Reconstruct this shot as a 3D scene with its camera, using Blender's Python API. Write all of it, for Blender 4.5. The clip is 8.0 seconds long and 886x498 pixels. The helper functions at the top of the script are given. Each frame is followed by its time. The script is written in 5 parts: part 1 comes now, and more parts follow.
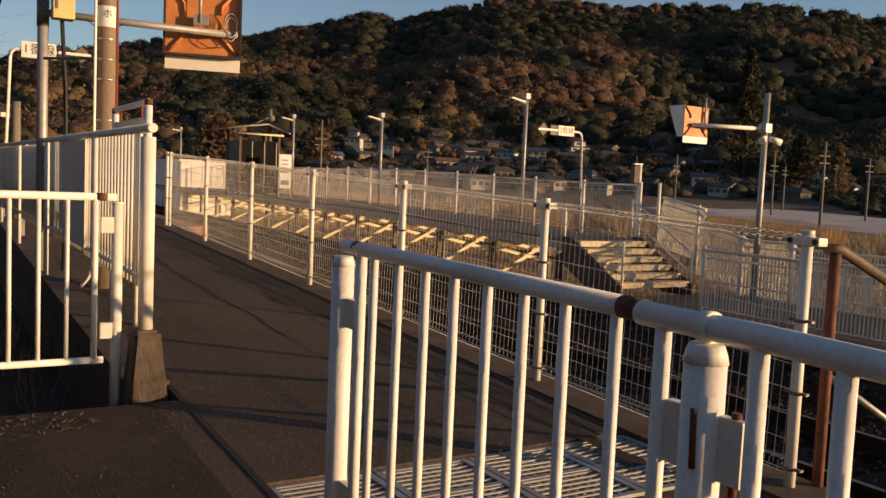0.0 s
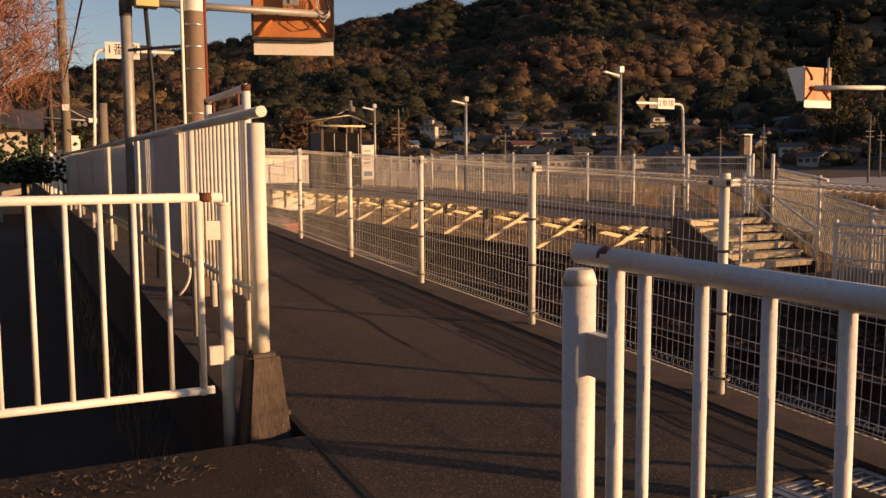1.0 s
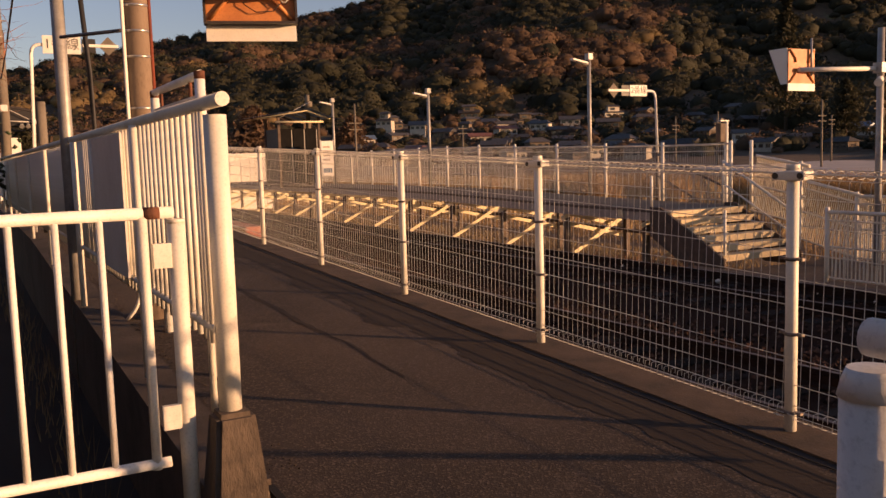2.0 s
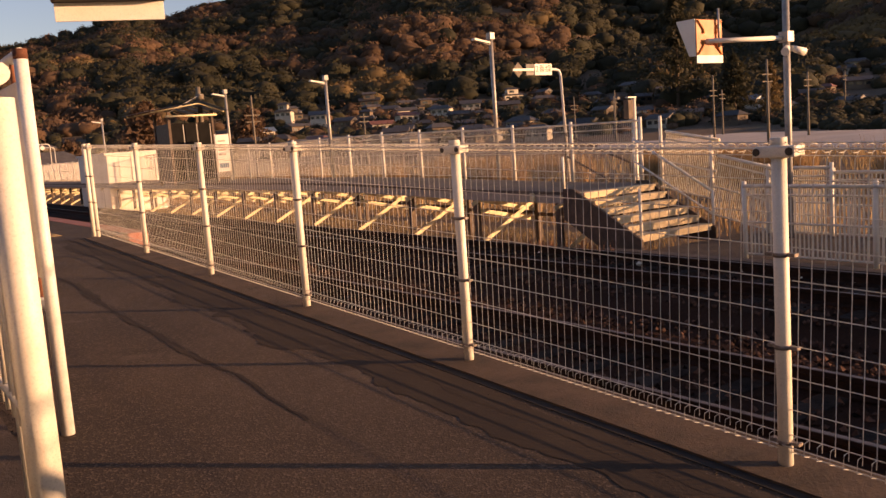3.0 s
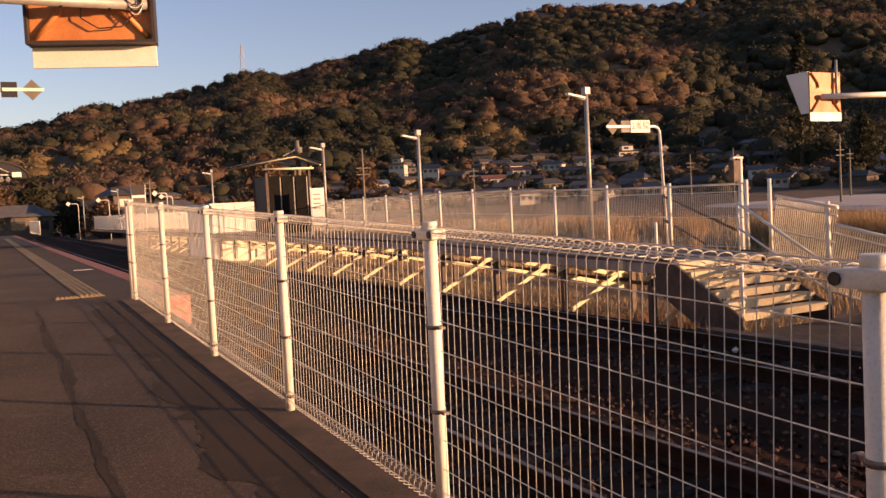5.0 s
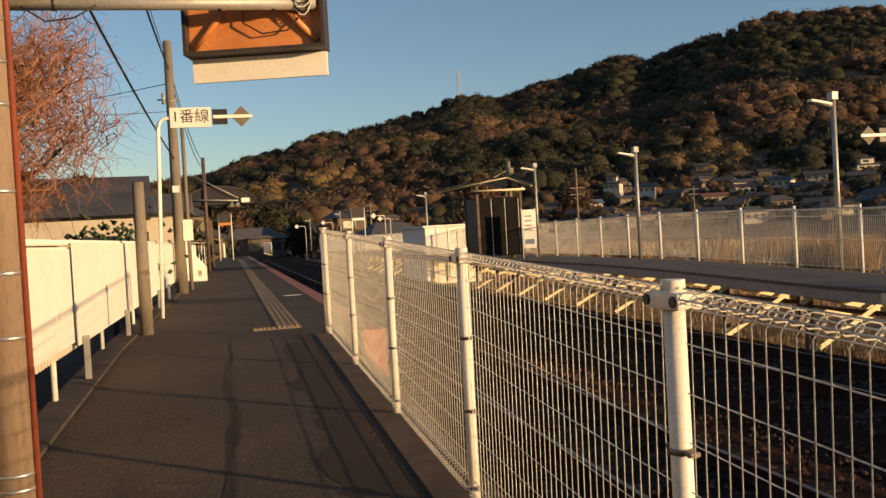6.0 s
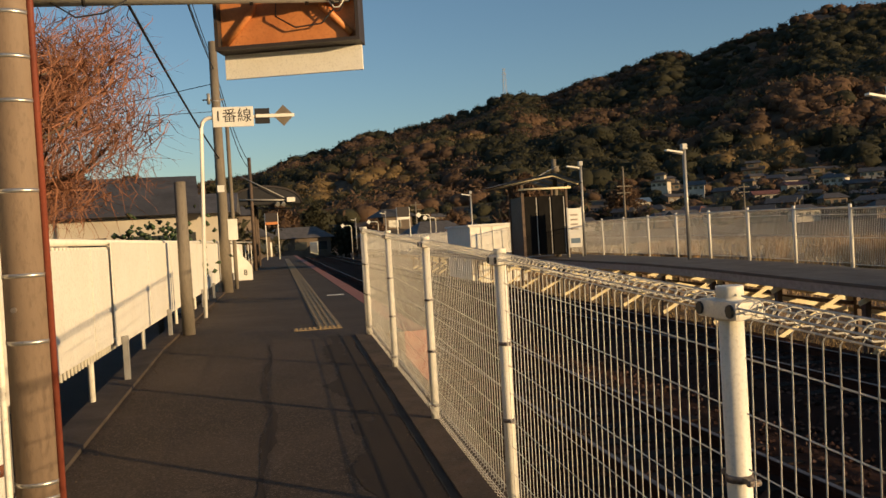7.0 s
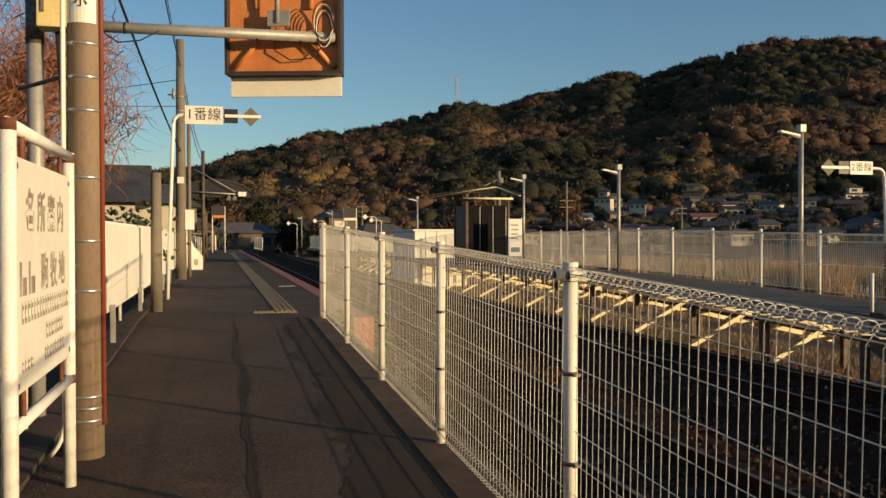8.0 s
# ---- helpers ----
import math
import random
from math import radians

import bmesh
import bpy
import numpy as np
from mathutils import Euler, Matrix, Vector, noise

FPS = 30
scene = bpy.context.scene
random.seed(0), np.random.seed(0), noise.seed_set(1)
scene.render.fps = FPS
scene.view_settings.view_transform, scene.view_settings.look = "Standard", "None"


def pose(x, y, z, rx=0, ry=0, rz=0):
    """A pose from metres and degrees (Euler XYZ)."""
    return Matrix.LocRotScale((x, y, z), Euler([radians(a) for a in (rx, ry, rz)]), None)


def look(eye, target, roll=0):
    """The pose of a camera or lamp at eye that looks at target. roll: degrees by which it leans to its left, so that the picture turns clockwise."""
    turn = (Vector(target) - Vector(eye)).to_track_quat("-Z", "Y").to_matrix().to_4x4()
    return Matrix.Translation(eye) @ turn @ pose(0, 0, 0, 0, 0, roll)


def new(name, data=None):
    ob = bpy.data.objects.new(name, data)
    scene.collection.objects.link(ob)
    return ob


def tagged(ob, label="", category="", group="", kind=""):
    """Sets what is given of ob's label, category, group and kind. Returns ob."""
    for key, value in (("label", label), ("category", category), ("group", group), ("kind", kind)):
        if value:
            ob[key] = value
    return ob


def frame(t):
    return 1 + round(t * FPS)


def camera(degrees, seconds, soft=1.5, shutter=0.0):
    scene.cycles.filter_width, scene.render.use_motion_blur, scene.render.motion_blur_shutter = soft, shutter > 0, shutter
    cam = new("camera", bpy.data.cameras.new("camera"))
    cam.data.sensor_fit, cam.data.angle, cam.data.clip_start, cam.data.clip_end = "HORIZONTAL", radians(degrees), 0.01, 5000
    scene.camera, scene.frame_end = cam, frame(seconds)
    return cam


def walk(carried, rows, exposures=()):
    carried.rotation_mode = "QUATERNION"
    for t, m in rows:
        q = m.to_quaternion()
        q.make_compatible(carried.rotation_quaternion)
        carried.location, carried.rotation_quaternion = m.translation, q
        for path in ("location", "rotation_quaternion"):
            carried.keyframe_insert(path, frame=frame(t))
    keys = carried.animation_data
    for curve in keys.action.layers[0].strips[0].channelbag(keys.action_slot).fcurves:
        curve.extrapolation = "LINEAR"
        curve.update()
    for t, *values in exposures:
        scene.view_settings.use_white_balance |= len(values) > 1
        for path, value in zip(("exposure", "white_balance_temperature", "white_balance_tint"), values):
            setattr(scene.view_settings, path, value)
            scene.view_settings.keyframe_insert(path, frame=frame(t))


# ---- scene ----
cam = camera(53.7, 8.0)
PATH = [
    (0, (-3.510, -10.489, 1.085), (-2.483, -8.779, 0.931), 2.56),
    (0.5, (-3.449, -10.009, 1.079), (-2.539, -8.235, 0.918), -0.27),
    (1, (-3.425, -9.510, 1.057), (-2.557, -7.718, 0.867), -0.32),
    (2.5, (-3.023, -8.179, 1.086), (-2.008, -6.470, 0.859), -3.20),
    (3, (-2.766, -7.801, 1.079), (-1.641, -6.166, 0.834), -4.11),
    (3.5, (-2.450, -7.457, 1.088), (-1.116, -5.980, 0.899), -3.70),
    (4, (-2.104, -7.336, 1.088), (-0.755, -5.864, 0.974), -5.20),
    (4.5, (-1.797, -7.203, 1.094), (-0.674, -5.552, 0.977), -5.07),
    (5, (-1.558, -7.062, 1.154), (-0.636, -5.290, 1.046), -2.95),
    (6.5, (-0.938, -5.591, 1.225), (-0.574, -3.625, 1.204), -3.74),
    (7, (-0.960, -5.718, 1.224), (-0.590, -3.753, 1.192), -3.38),
    (7.5, (-1.340, -6.718, 1.213), (-0.924, -4.761, 1.197), -0.76),
    (8, (-1.284, -7.038, 1.167), (-0.788, -5.101, 1.143), -0.10),
]
EXPOSURES = [(0, 0.5, 6300, 22), (1.2, 0.5, 7000, 34), (2.5, 0.66, 7250, 42), (3.0, 0.93, 7350, 42), (3.5, 1.38, 7350, 44), (4.2, 1.36, 7200, 44), (4.6, 1.26, 7100, 44), (5.2, 0.93, 6850, 38), (6.5, 0.5, 6200, 8), (7, 0.4, 6100, 10), (8, 0.46, 5750, 6)]
walk(cam, [(t, look(eye, target, roll)) for t, eye, target, roll in PATH], EXPOSURES)

# ---- light: a low evening sun behind the right shoulder, clear sky
SUN_AZ, SUN_EL = 132.5, 7.4
world = bpy.data.worlds.new("world")
scene.world = world
world.use_nodes = True
wn = world.node_tree.nodes
sky = wn.new("ShaderNodeTexSky")
sky.sky_type, sky.sun_disc = "NISHITA", False
sky.sun_elevation, sky.sun_rotation = radians(SUN_EL), radians(SUN_AZ)
sky.air_density, sky.dust_density, sky.ozone_density = 1.0, 0.3, 2.0
wn["Background"].inputs["Strength"].default_value = 0.098
world.node_tree.links.new(sky.outputs["Color"], wn["Background"].inputs["Color"])
sun = new("sun", bpy.data.lights.new("sun", "SUN"))
sun.data.energy, sun.data.angle, sun.data.color = 5.0, radians(0.5), (1.0, 0.66, 0.31)
sa, se = radians(SUN_AZ), radians(SUN_EL)
to_sun = Vector((math.sin(sa) * math.cos(se), math.cos(sa) * math.cos(se), math.sin(se)))
sun.matrix_world = look(to_sun * 50, (0, 0, 0))


# ---- materials
def material(name, base, other=None, scale=6.0, rough=0.7, metal=0.0, bump=0.15, fine=90.0, spots=None, spot_at=0.62,
             spot_scale=9.0, island=0.0, obj_random=0.0, stretch=(1, 1, 1), translucent=0.0, spec=0.4, bump_dist=0.01, speck=None, stain=None):
    m = bpy.data.materials.new(name)
    m.use_nodes = True
    nt = m.node_tree
    N, L = nt.nodes, nt.links
    bsdf = N["Principled BSDF"]
    bsdf.inputs["Metallic"].default_value = metal
    bsdf.inputs["Specular IOR Level"].default_value = spec
    tc = N.new("ShaderNodeTexCoord")
    mp = N.new("ShaderNodeMapping")
    mp.inputs["Scale"].default_value = stretch
    L.new(tc.outputs["Object"], mp.inputs["Vector"])

    def noise_node(s, detail=6, r=0.6):
        n = N.new("ShaderNodeTexNoise")
        n.inputs["Scale"].default_value, n.inputs["Detail"].default_value, n.inputs["Roughness"].default_value = s, detail, r
        L.new(mp.outputs["Vector"], n.inputs["Vector"])
        return n

    def mix(a, b, fac, blend="MIX"):
        x = N.new("ShaderNodeMix")
        x.data_type, x.blend_type = "RGBA", blend
        for sock, v in ((x.inputs[6], a), (x.inputs[7], b)):
            if isinstance(v, tuple):
                sock.default_value = (*v, 1)
            else:
                L.new(v, sock)
        if isinstance(fac, (int, float)):
            x.inputs[0].default_value = fac
        else:
            L.new(fac, x.inputs[0])
        return x.outputs[2]

    def ramp(sock, lo, hi):
        r = N.new("ShaderNodeMapRange")
        r.inputs["From Min"].default_value, r.inputs["From Max"].default_value = lo, hi
        L.new(sock, r.inputs["Value"])
        return r.outputs["Result"]

    big, small = noise_node(scale), noise_node(fine, 4, 0.7)
    other = other or tuple(c * 0.72 for c in base)
    col = mix(base, other, ramp(big.outputs["Fac"], 0.38, 0.66))
    col = mix(col, tuple(c * 0.7 for c in other), ramp(small.outputs["Fac"], 0.5, 0.85))
    if spots:
        sp = noise_node(spot_scale, 8, 0.7)
        col = mix(col, spots, ramp(sp.outputs["Fac"], spot_at, spot_at + 0.05))
    if stain:
        st = noise_node(stain[1], 5, 0.65)
        col = mix(col, stain[0], ramp(st.outputs["Fac"], 0.46, 0.68))
    if speck:
        vo = N.new("ShaderNodeTexVoronoi")
        vo.inputs["Scale"].default_value = speck[1]
        L.new(mp.outputs["Vector"], vo.inputs["Vector"])
        sepc = N.new("ShaderNodeSeparateColor")
        L.new(vo.outputs["Color"], sepc.inputs["Color"])
        col = mix(col, speck[0], ramp(sepc.outputs["Red"], 0.72, 1.0))
        small = vo if speck[2] else small
    if island or obj_random:
        src = N.new("ShaderNodeNewGeometry").outputs["Random Per Island"] if island else N.new("ShaderNodeObjectInfo").outputs["Random"]
        amount = island or obj_random
        hv = N.new("ShaderNodeHueSaturation")
        mr = N.new("ShaderNodeMapRange")
        mr.inputs["To Min"].default_value, mr.inputs["To Max"].default_value = 1 - amount, 1 + amount
        L.new(src, mr.inputs["Value"])
        L.new(mr.outputs["Result"], hv.inputs["Value"])
        L.new(col, hv.inputs["Color"])
        col = hv.outputs["Color"]
    L.new(col, bsdf.inputs["Base Color"])
    rr = N.new("ShaderNodeMapRange")
    rr.inputs["To Min"].default_value, rr.inputs["To Max"].default_value = max(0.05, rough - 0.12), min(1, rough + 0.12)
    L.new(big.outputs["Fac"], rr.inputs["Value"])
    L.new(rr.outputs["Result"], bsdf.inputs["Roughness"])
    if bump:
        b = N.new("ShaderNodeBump")
        b.inputs["Strength"].default_value, b.inputs["Distance"].default_value = bump, bump_dist
        L.new(small.outputs["Distance" if speck and speck[2] else "Fac"], b.inputs["Height"])
        L.new(b.outputs["Normal"], bsdf.inputs["Normal"])
    if translucent:
        tr = N.new("ShaderNodeBsdfTranslucent")
        L.new(col, tr.inputs["Color"])
        ms = N.new("ShaderNodeMixShader")
        ms.inputs["Fac"].default_value = translucent
        L.new(bsdf.outputs["BSDF"], ms.inputs[1])
        L.new(tr.outputs["BSDF"], ms.inputs[2])
        L.new(ms.outputs["Shader"], N["Material Output"].inputs["Surface"])
    return m


RUST = (0.16, 0.05, 0.02)
M_ASPHALT = material("asphalt", (0.078, 0.055, 0.037), (0.046, 0.034, 0.024), 0.6, 0.85, bump=0.16, fine=60, spots=(0.095, 0.07, 0.05), spot_at=0.6, spot_scale=2.3, speck=((0.125, 0.093, 0.067), 110, True), stain=((0.045, 0.033, 0.024), 0.55), spec=0.22)
M_FORECOURT = material("rough_asphalt", (0.055, 0.04, 0.029), (0.032, 0.025, 0.019), 1.1, 0.9, bump=0.16, fine=70, bump_dist=0.012, spots=(0.085, 0.062, 0.043), spot_at=0.6, spot_scale=2.2, speck=((0.075, 0.057, 0.042), 130, True), stain=((0.02, 0.016, 0.012), 0.9), spec=0.2)
# dark mottled concrete of the kerb under the picket fence
M_DARKCONC = material("dark_concrete", (0.085, 0.062, 0.046), (0.04, 0.03, 0.023), 2.2, 0.9, bump=0.6, fine=50)
M_SHADEDASPHALT = material("shaded_asphalt", (0.03, 0.024, 0.02), (0.02, 0.017, 0.014), 0.8, 0.9, bump=0.6, fine=120)
M_KERB = material("weathered_concrete", (0.095, 0.062, 0.039), (0.045, 0.032, 0.022), 3.4, 0.9, bump=0.5, fine=60, spots=(0.08, 0.06, 0.045), spot_at=0.6, spot_scale=6)
M_CONC = material("concrete", (0.17, 0.14, 0.11), (0.1, 0.08, 0.062), 3.0, 0.9, bump=0.4, fine=70, spots=(0.1, 0.085, 0.07), spot_at=0.64)
M_WHITE = material("white_paint", (0.78, 0.75, 0.66), (0.68, 0.64, 0.54), 5.0, 0.45, bump=0.08, fine=120, spots=RUST, spot_at=0.735, spot_scale=7)
M_WHITE_RUSTY = material("rusty_white_paint", (0.78, 0.77, 0.73), (0.66, 0.64, 0.58), 4.0, 0.45, bump=0.12, fine=100, spots=RUST, spot_at=0.665, spot_scale=6)
M_RUST = material("rust", (0.19, 0.07, 0.035), (0.09, 0.035, 0.02), 14, 0.85, bump=0.4, fine=120)
M_WIRE = material("white_coated_wire", (0.77, 0.73, 0.63), (0.63, 0.58, 0.48), 3.0, 0.5, bump=0.0, fine=60)
M_CLAMP = material("dull_steel", (0.25, 0.22, 0.2), (0.13, 0.1, 0.08), 30, 0.5, 0.5, 0.2)
M_GALV = material("galvanised_steel", (0.36, 0.35, 0.33), (0.27, 0.26, 0.24), 8, 0.5, 0.35, 0.1, 80)
M_POLE = material("brown_painted_concrete", (0.27, 0.2, 0.145), (0.2, 0.145, 0.105), 2.5, 0.6, bump=0.15, fine=50, spots=(0.14, 0.1, 0.075), spot_at=0.66, stretch=(1, 1, 0.35))
M_OLDPOLE = material("old_pole", (0.2, 0.17, 0.13), (0.13, 0.11, 0.085), 3.5, 0.85, bump=0.3, fine=50, stretch=(1, 1, 0.25))
M_BAND = material("bright_band", (0.6, 0.58, 0.54), (0.45, 0.42, 0.38), 20, 0.35, 0.8, 0.05)
M_RED = material("red_brown_cover", (0.24, 0.06, 0.034), (0.17, 0.045, 0.027), 4, 0.5, bump=0.1)
M_ORANGE = material("orange_backing", (0.62, 0.24, 0.07), (0.48, 0.17, 0.05), 4, 0.55, bump=0.12, fine=60, spots=(0.3, 0.11, 0.04), spot_at=0.7)
M_DARKFRAME = material("dark_frame", (0.045, 0.035, 0.03), None, 6, 0.5)
M_CREAM = material("cream_panel", (0.8, 0.77, 0.68), (0.74, 0.7, 0.6), 3, 0.5, bump=0.04)
M_SHEET = material("white_sheet", (0.86, 0.83, 0.75), (0.8, 0.76, 0.67), 1.6, 0.6, bump=0.06, fine=40, translucent=0.12)
M_SIGN = material("sign_white", (0.74, 0.72, 0.66), (0.66, 0.63, 0.56), 3, 0.5, bump=0.04, spots=(0.45, 0.36, 0.27), spot_at=0.74, spot_scale=5)
M_INK = material("faded_ink", (0.2, 0.16, 0.13), (0.42, 0.37, 0.31), 16, 0.7, bump=0)
M_BLACK = material("black_paint", (0.025, 0.023, 0.022), None, 8, 0.5, bump=0.05)
M_GREYPANEL = material("grey_panel", (0.01, 0.0095, 0.009), (0.007, 0.0065, 0.006), 4, 0.8, spec=0.1)
M_YELLOWBOX = material("cream_box", (0.68, 0.56, 0.24), (0.58, 0.47, 0.2), 6, 0.5, bump=0.05)
M_TACTILE = material("tactile_yellow", (0.3, 0.215, 0.1), (0.22, 0.16, 0.085), 6, 0.8, bump=0.25, obj_random=0.12)
M_PINK = material("red_edge_paint", (0.36, 0.13, 0.09), (0.26, 0.1, 0.07), 4, 0.8, bump=0.25, fine=80)
M_BALLAST = material("rusty_ballast", (0.06, 0.029, 0.019), (0.034, 0.018, 0.012), 1.2, 0.95, bump=1.0, fine=28, bump_dist=0.05, spec=0.04)
M_STONE = material("ballast_stone", (0.1, 0.055, 0.038), (0.045, 0.025, 0.018), 8, 0.9, bump=0.2, island=0.9, spec=0.05)
M_RAIL = material("rusty_rail", (0.036, 0.019, 0.013), (0.02, 0.0115, 0.0085), 6, 0.8, 0.15, 0.2, spec=0.15)
M_RAILTOP = material("worn_rail_head", (0.2, 0.16, 0.14), (0.1, 0.075, 0.06), 8, 0.45, 0.6, 0.02)
M_SLEEPER = material("sleeper", (0.045, 0.032, 0.024), (0.018, 0.0125, 0.01), 5, 0.9, bump=0.4, obj_random=0.35, spec=0.1)
M_STEEL = material("brown_steel", (0.12, 0.085, 0.06), (0.07, 0.05, 0.04), 6, 0.7, 0.2, 0.15)
M_BEAM = material("pale_steel", (0.78, 0.68, 0.42), (0.64, 0.55, 0.34), 5, 0.6, 0.0, 0.1)
M_DECK = material("worn_deck", (0.15, 0.125, 0.1), (0.1, 0.083, 0.068), 1.5, 0.85, bump=0.3, fine=70)
M_STEP = material("step_timber", (0.66, 0.54, 0.34), (0.5, 0.4, 0.25), 4, 0.8, bump=0.25, stretch=(0.3, 1, 1))
M_DIRT = material("dry_soil", (0.14, 0.088, 0.05), (0.085, 0.058, 0.034), 0.35, 0.95, bump=0.6, fine=12, bump_dist=0.05, spots=(0.13, 0.12, 0.06), spot_at=0.58, spot_scale=0.12)
M_GRASS = material("dry_grass", (0.42, 0.31, 0.15), (0.3, 0.2, 0.09), 1.2, 0.9, bump=0, island=0.45, translucent=0.3)
M_REED = material("pale_reed", (0.42, 0.28, 0.14), (0.28, 0.18, 0.085), 0.8, 0.9, bump=0, island=0.4, translucent=0.35)
M_GREENLEAF = material("evergreen_leaf", (0.046, 0.043, 0.021), (0.028, 0.028, 0.014), 0.03, 0.9, bump=0.5, fine=0.9, bump_dist=0.8, island=0.16, translucent=0.3)
M_BROWNLEAF = material("bare_brown_crown", (0.15, 0.09, 0.053), (0.085, 0.054, 0.034), 0.03, 0.95, bump=0.5, fine=0.9, bump_dist=0.8, island=0.16, translucent=0.35)
M_GOLDLEAF = material("golden_bamboo", (0.19, 0.125, 0.05), (0.12, 0.085, 0.038), 0.06, 0.85, bump=0.3, fine=1.5, bump_dist=0.5, island=0.2, translucent=0.3)
M_TWIG = material("reddish_twig", (0.27, 0.115, 0.06), (0.17, 0.075, 0.042), 2, 0.8, bump=0, island=0.4)
M_BARK = material("bark", (0.12, 0.085, 0.06), (0.07, 0.05, 0.035), 5, 0.9, bump=0.5, fine=40)
M_LEVEE = material("pale_concrete_bank", (0.5, 0.43, 0.37), (0.38, 0.32, 0.27), 0.12, 0.9, bump=0.2)
M_PLASTER = material("house_plaster", (0.52, 0.47, 0.39), (0.4, 0.36, 0.3), 0.5, 0.85, bump=0.05, obj_random=0.35)
M_DARKWALL = material("dark_house_wall", (0.15, 0.115, 0.085), (0.1, 0.078, 0.06), 0.6, 0.85, bump=0.05, obj_random=0.4)
M_ROOF = material("tile_roof", (0.075, 0.07, 0.068), (0.045, 0.042, 0.04), 1.5, 0.6, bump=0.3, fine=8, obj_random=0.45)
M_ROOFRED = material("red_tile_roof", (0.2, 0.085, 0.06), (0.14, 0.06, 0.045), 1.5, 0.6, bump=0.3, fine=8, obj_random=0.2)
M_ROOFBLUE = material("blue_tin_roof", (0.13, 0.19, 0.26), (0.09, 0.14, 0.2), 2, 0.4, 0.1, 0.1)
M_WINDOW = material("window_glass", (0.03, 0.035, 0.04), None, 2, 0.12, bump=0, spec=0.7)
M_CABLE = material("black_cable", (0.02, 0.02, 0.022), None, 5, 0.6, bump=0)
M_MIRROR = material("lamp_lens", (0.75, 0.75, 0.72), None, 5, 0.2, bump=0)
M_BUSH = material("bush_leaf", (0.035, 0.06, 0.02), (0.025, 0.042, 0.015), 3, 0.6, bump=0, island=0.5)
M_GRIT = material("grit", (0.085, 0.06, 0.042), (0.05, 0.037, 0.027), 8, 0.95, bump=0, island=0.6)
M_GRATE = material("galvanised_grating", (0.4, 0.38, 0.35), (0.3, 0.28, 0.25), 9, 0.45, 0.5, 0.1)
M_FOOT = material("stained_footing", (0.12, 0.09, 0.066), (0.055, 0.042, 0.032), 4.0, 0.95, bump=0.8, fine=45, spots=(0.19, 0.145, 0.1), spot_at=0.6, spot_scale=7, stretch=(1, 1, 0.4))
# near-black so the added sky blocker throws back little sunlight
M_BLOCKER = material("blocker_dark", (0.04, 0.034, 0.03), (0.025, 0.021, 0.019), 1.5, 0.85, bump=0.3, fine=20, stretch=(1, 1, 0.2))
# dark brown of the ragged strips along the ramp
M_DARKSTREAK = material("dirt_streak", (0.04, 0.029, 0.021), (0.052, 0.038, 0.027), 1.6, 0.92, bump=0.2, fine=60, spots=(0.055, 0.041, 0.03), spot_at=0.6, spot_scale=5, spec=0.2)
M_PIT = material("dark_drain", (0.02, 0.018, 0.016), None, 5, 0.9)


# ---- mesh helpers
def box(bm, x0, x1, y0, y1, z0, z1, bevel=0.0):
    made = bmesh.ops.create_cube(bm, size=1.0, matrix=Matrix.Translation(((x0 + x1) / 2, (y0 + y1) / 2, (z0 + z1) / 2)) @ Matrix.Diagonal((abs(x1 - x0), abs(y1 - y0), abs(z1 - z0), 1)))
    if bevel:
        edges = {e for v in made["verts"] for e in v.link_edges}
        bmesh.ops.bevel(bm, geom=list(edges), offset=bevel, segments=2, affect="EDGES", profile=0.7)
    return bm


def tube(bm, pts, r, n=8, cap=True, r_end=None):
    """A round bar along a line of points."""
    pts = [Vector(p) for p in pts]
    rings = []
    for i, p in enumerate(pts):
        d = (pts[min(i + 1, len(pts) - 1)] - pts[max(i - 1, 0)]).normalized()
        a = d.cross(Vector((0, 0, 1)))
        if a.length < 0.05:
            a = d.cross(Vector((0, 1, 0)))
        a.normalize()
        b = d.cross(a)
        rad = r if r_end is None else r + (r_end - r) * i / (len(pts) - 1)
        rings.append([bm.verts.new(p + (a * math.cos(k * math.tau / n) + b * math.sin(k * math.tau / n)) * rad) for k in range(n)])
    for s, t in zip(rings, rings[1:]):
        for k in range(n):
            f = bm.faces.new((s[k], s[(k + 1) % n], t[(k + 1) % n], t[k]))
            f.smooth = n > 4
    if cap:
        bm.faces.new(rings[0][::-1])
        bm.faces.new(rings[-1])
    return bm


def bent(p0, p1, p2, r, steps=6):
    """Points from p0 to p2 by way of a rounded corner at p1."""
    p0, p1, p2 = Vector(p0), Vector(p1), Vector(p2)
    a, b = p1 + (p0 - p1).normalized() * r, p1 + (p2 - p1).normalized() * r
    return [p0] + [(1 - u) ** 2 * a + 2 * u * (1 - u) * p1 + u * u * b for u in [k / steps for k in range(steps + 1)]] + [p2]


def mesh_of(bm, name, mat, smooth=False):
    me = bpy.data.meshes.new(name)
    bmesh.ops.recalc_face_normals(bm, faces=bm.faces)
    bm.to_mesh(me)
    bm.free()
    me.materials.append(mat)
    return me


def part(name, bm, mat, parent, label="", at=None, kind=""):
    ob = new(name, mesh_of(bm, name, mat) if isinstance(bm, bmesh.types.BMesh) else bm)
    ob.parent = parent
    if at is not None:
        ob.matrix_local = at
    if label or kind:
        tagged(ob, label, kind=kind)
    return ob


def thing(name, label, category, at=(0, 0, 0), group="", kind=""):
    ob = new(name)
    ob.empty_display_size = 0.1
    ob.location = at
    return tagged(ob, label, category, group, kind)


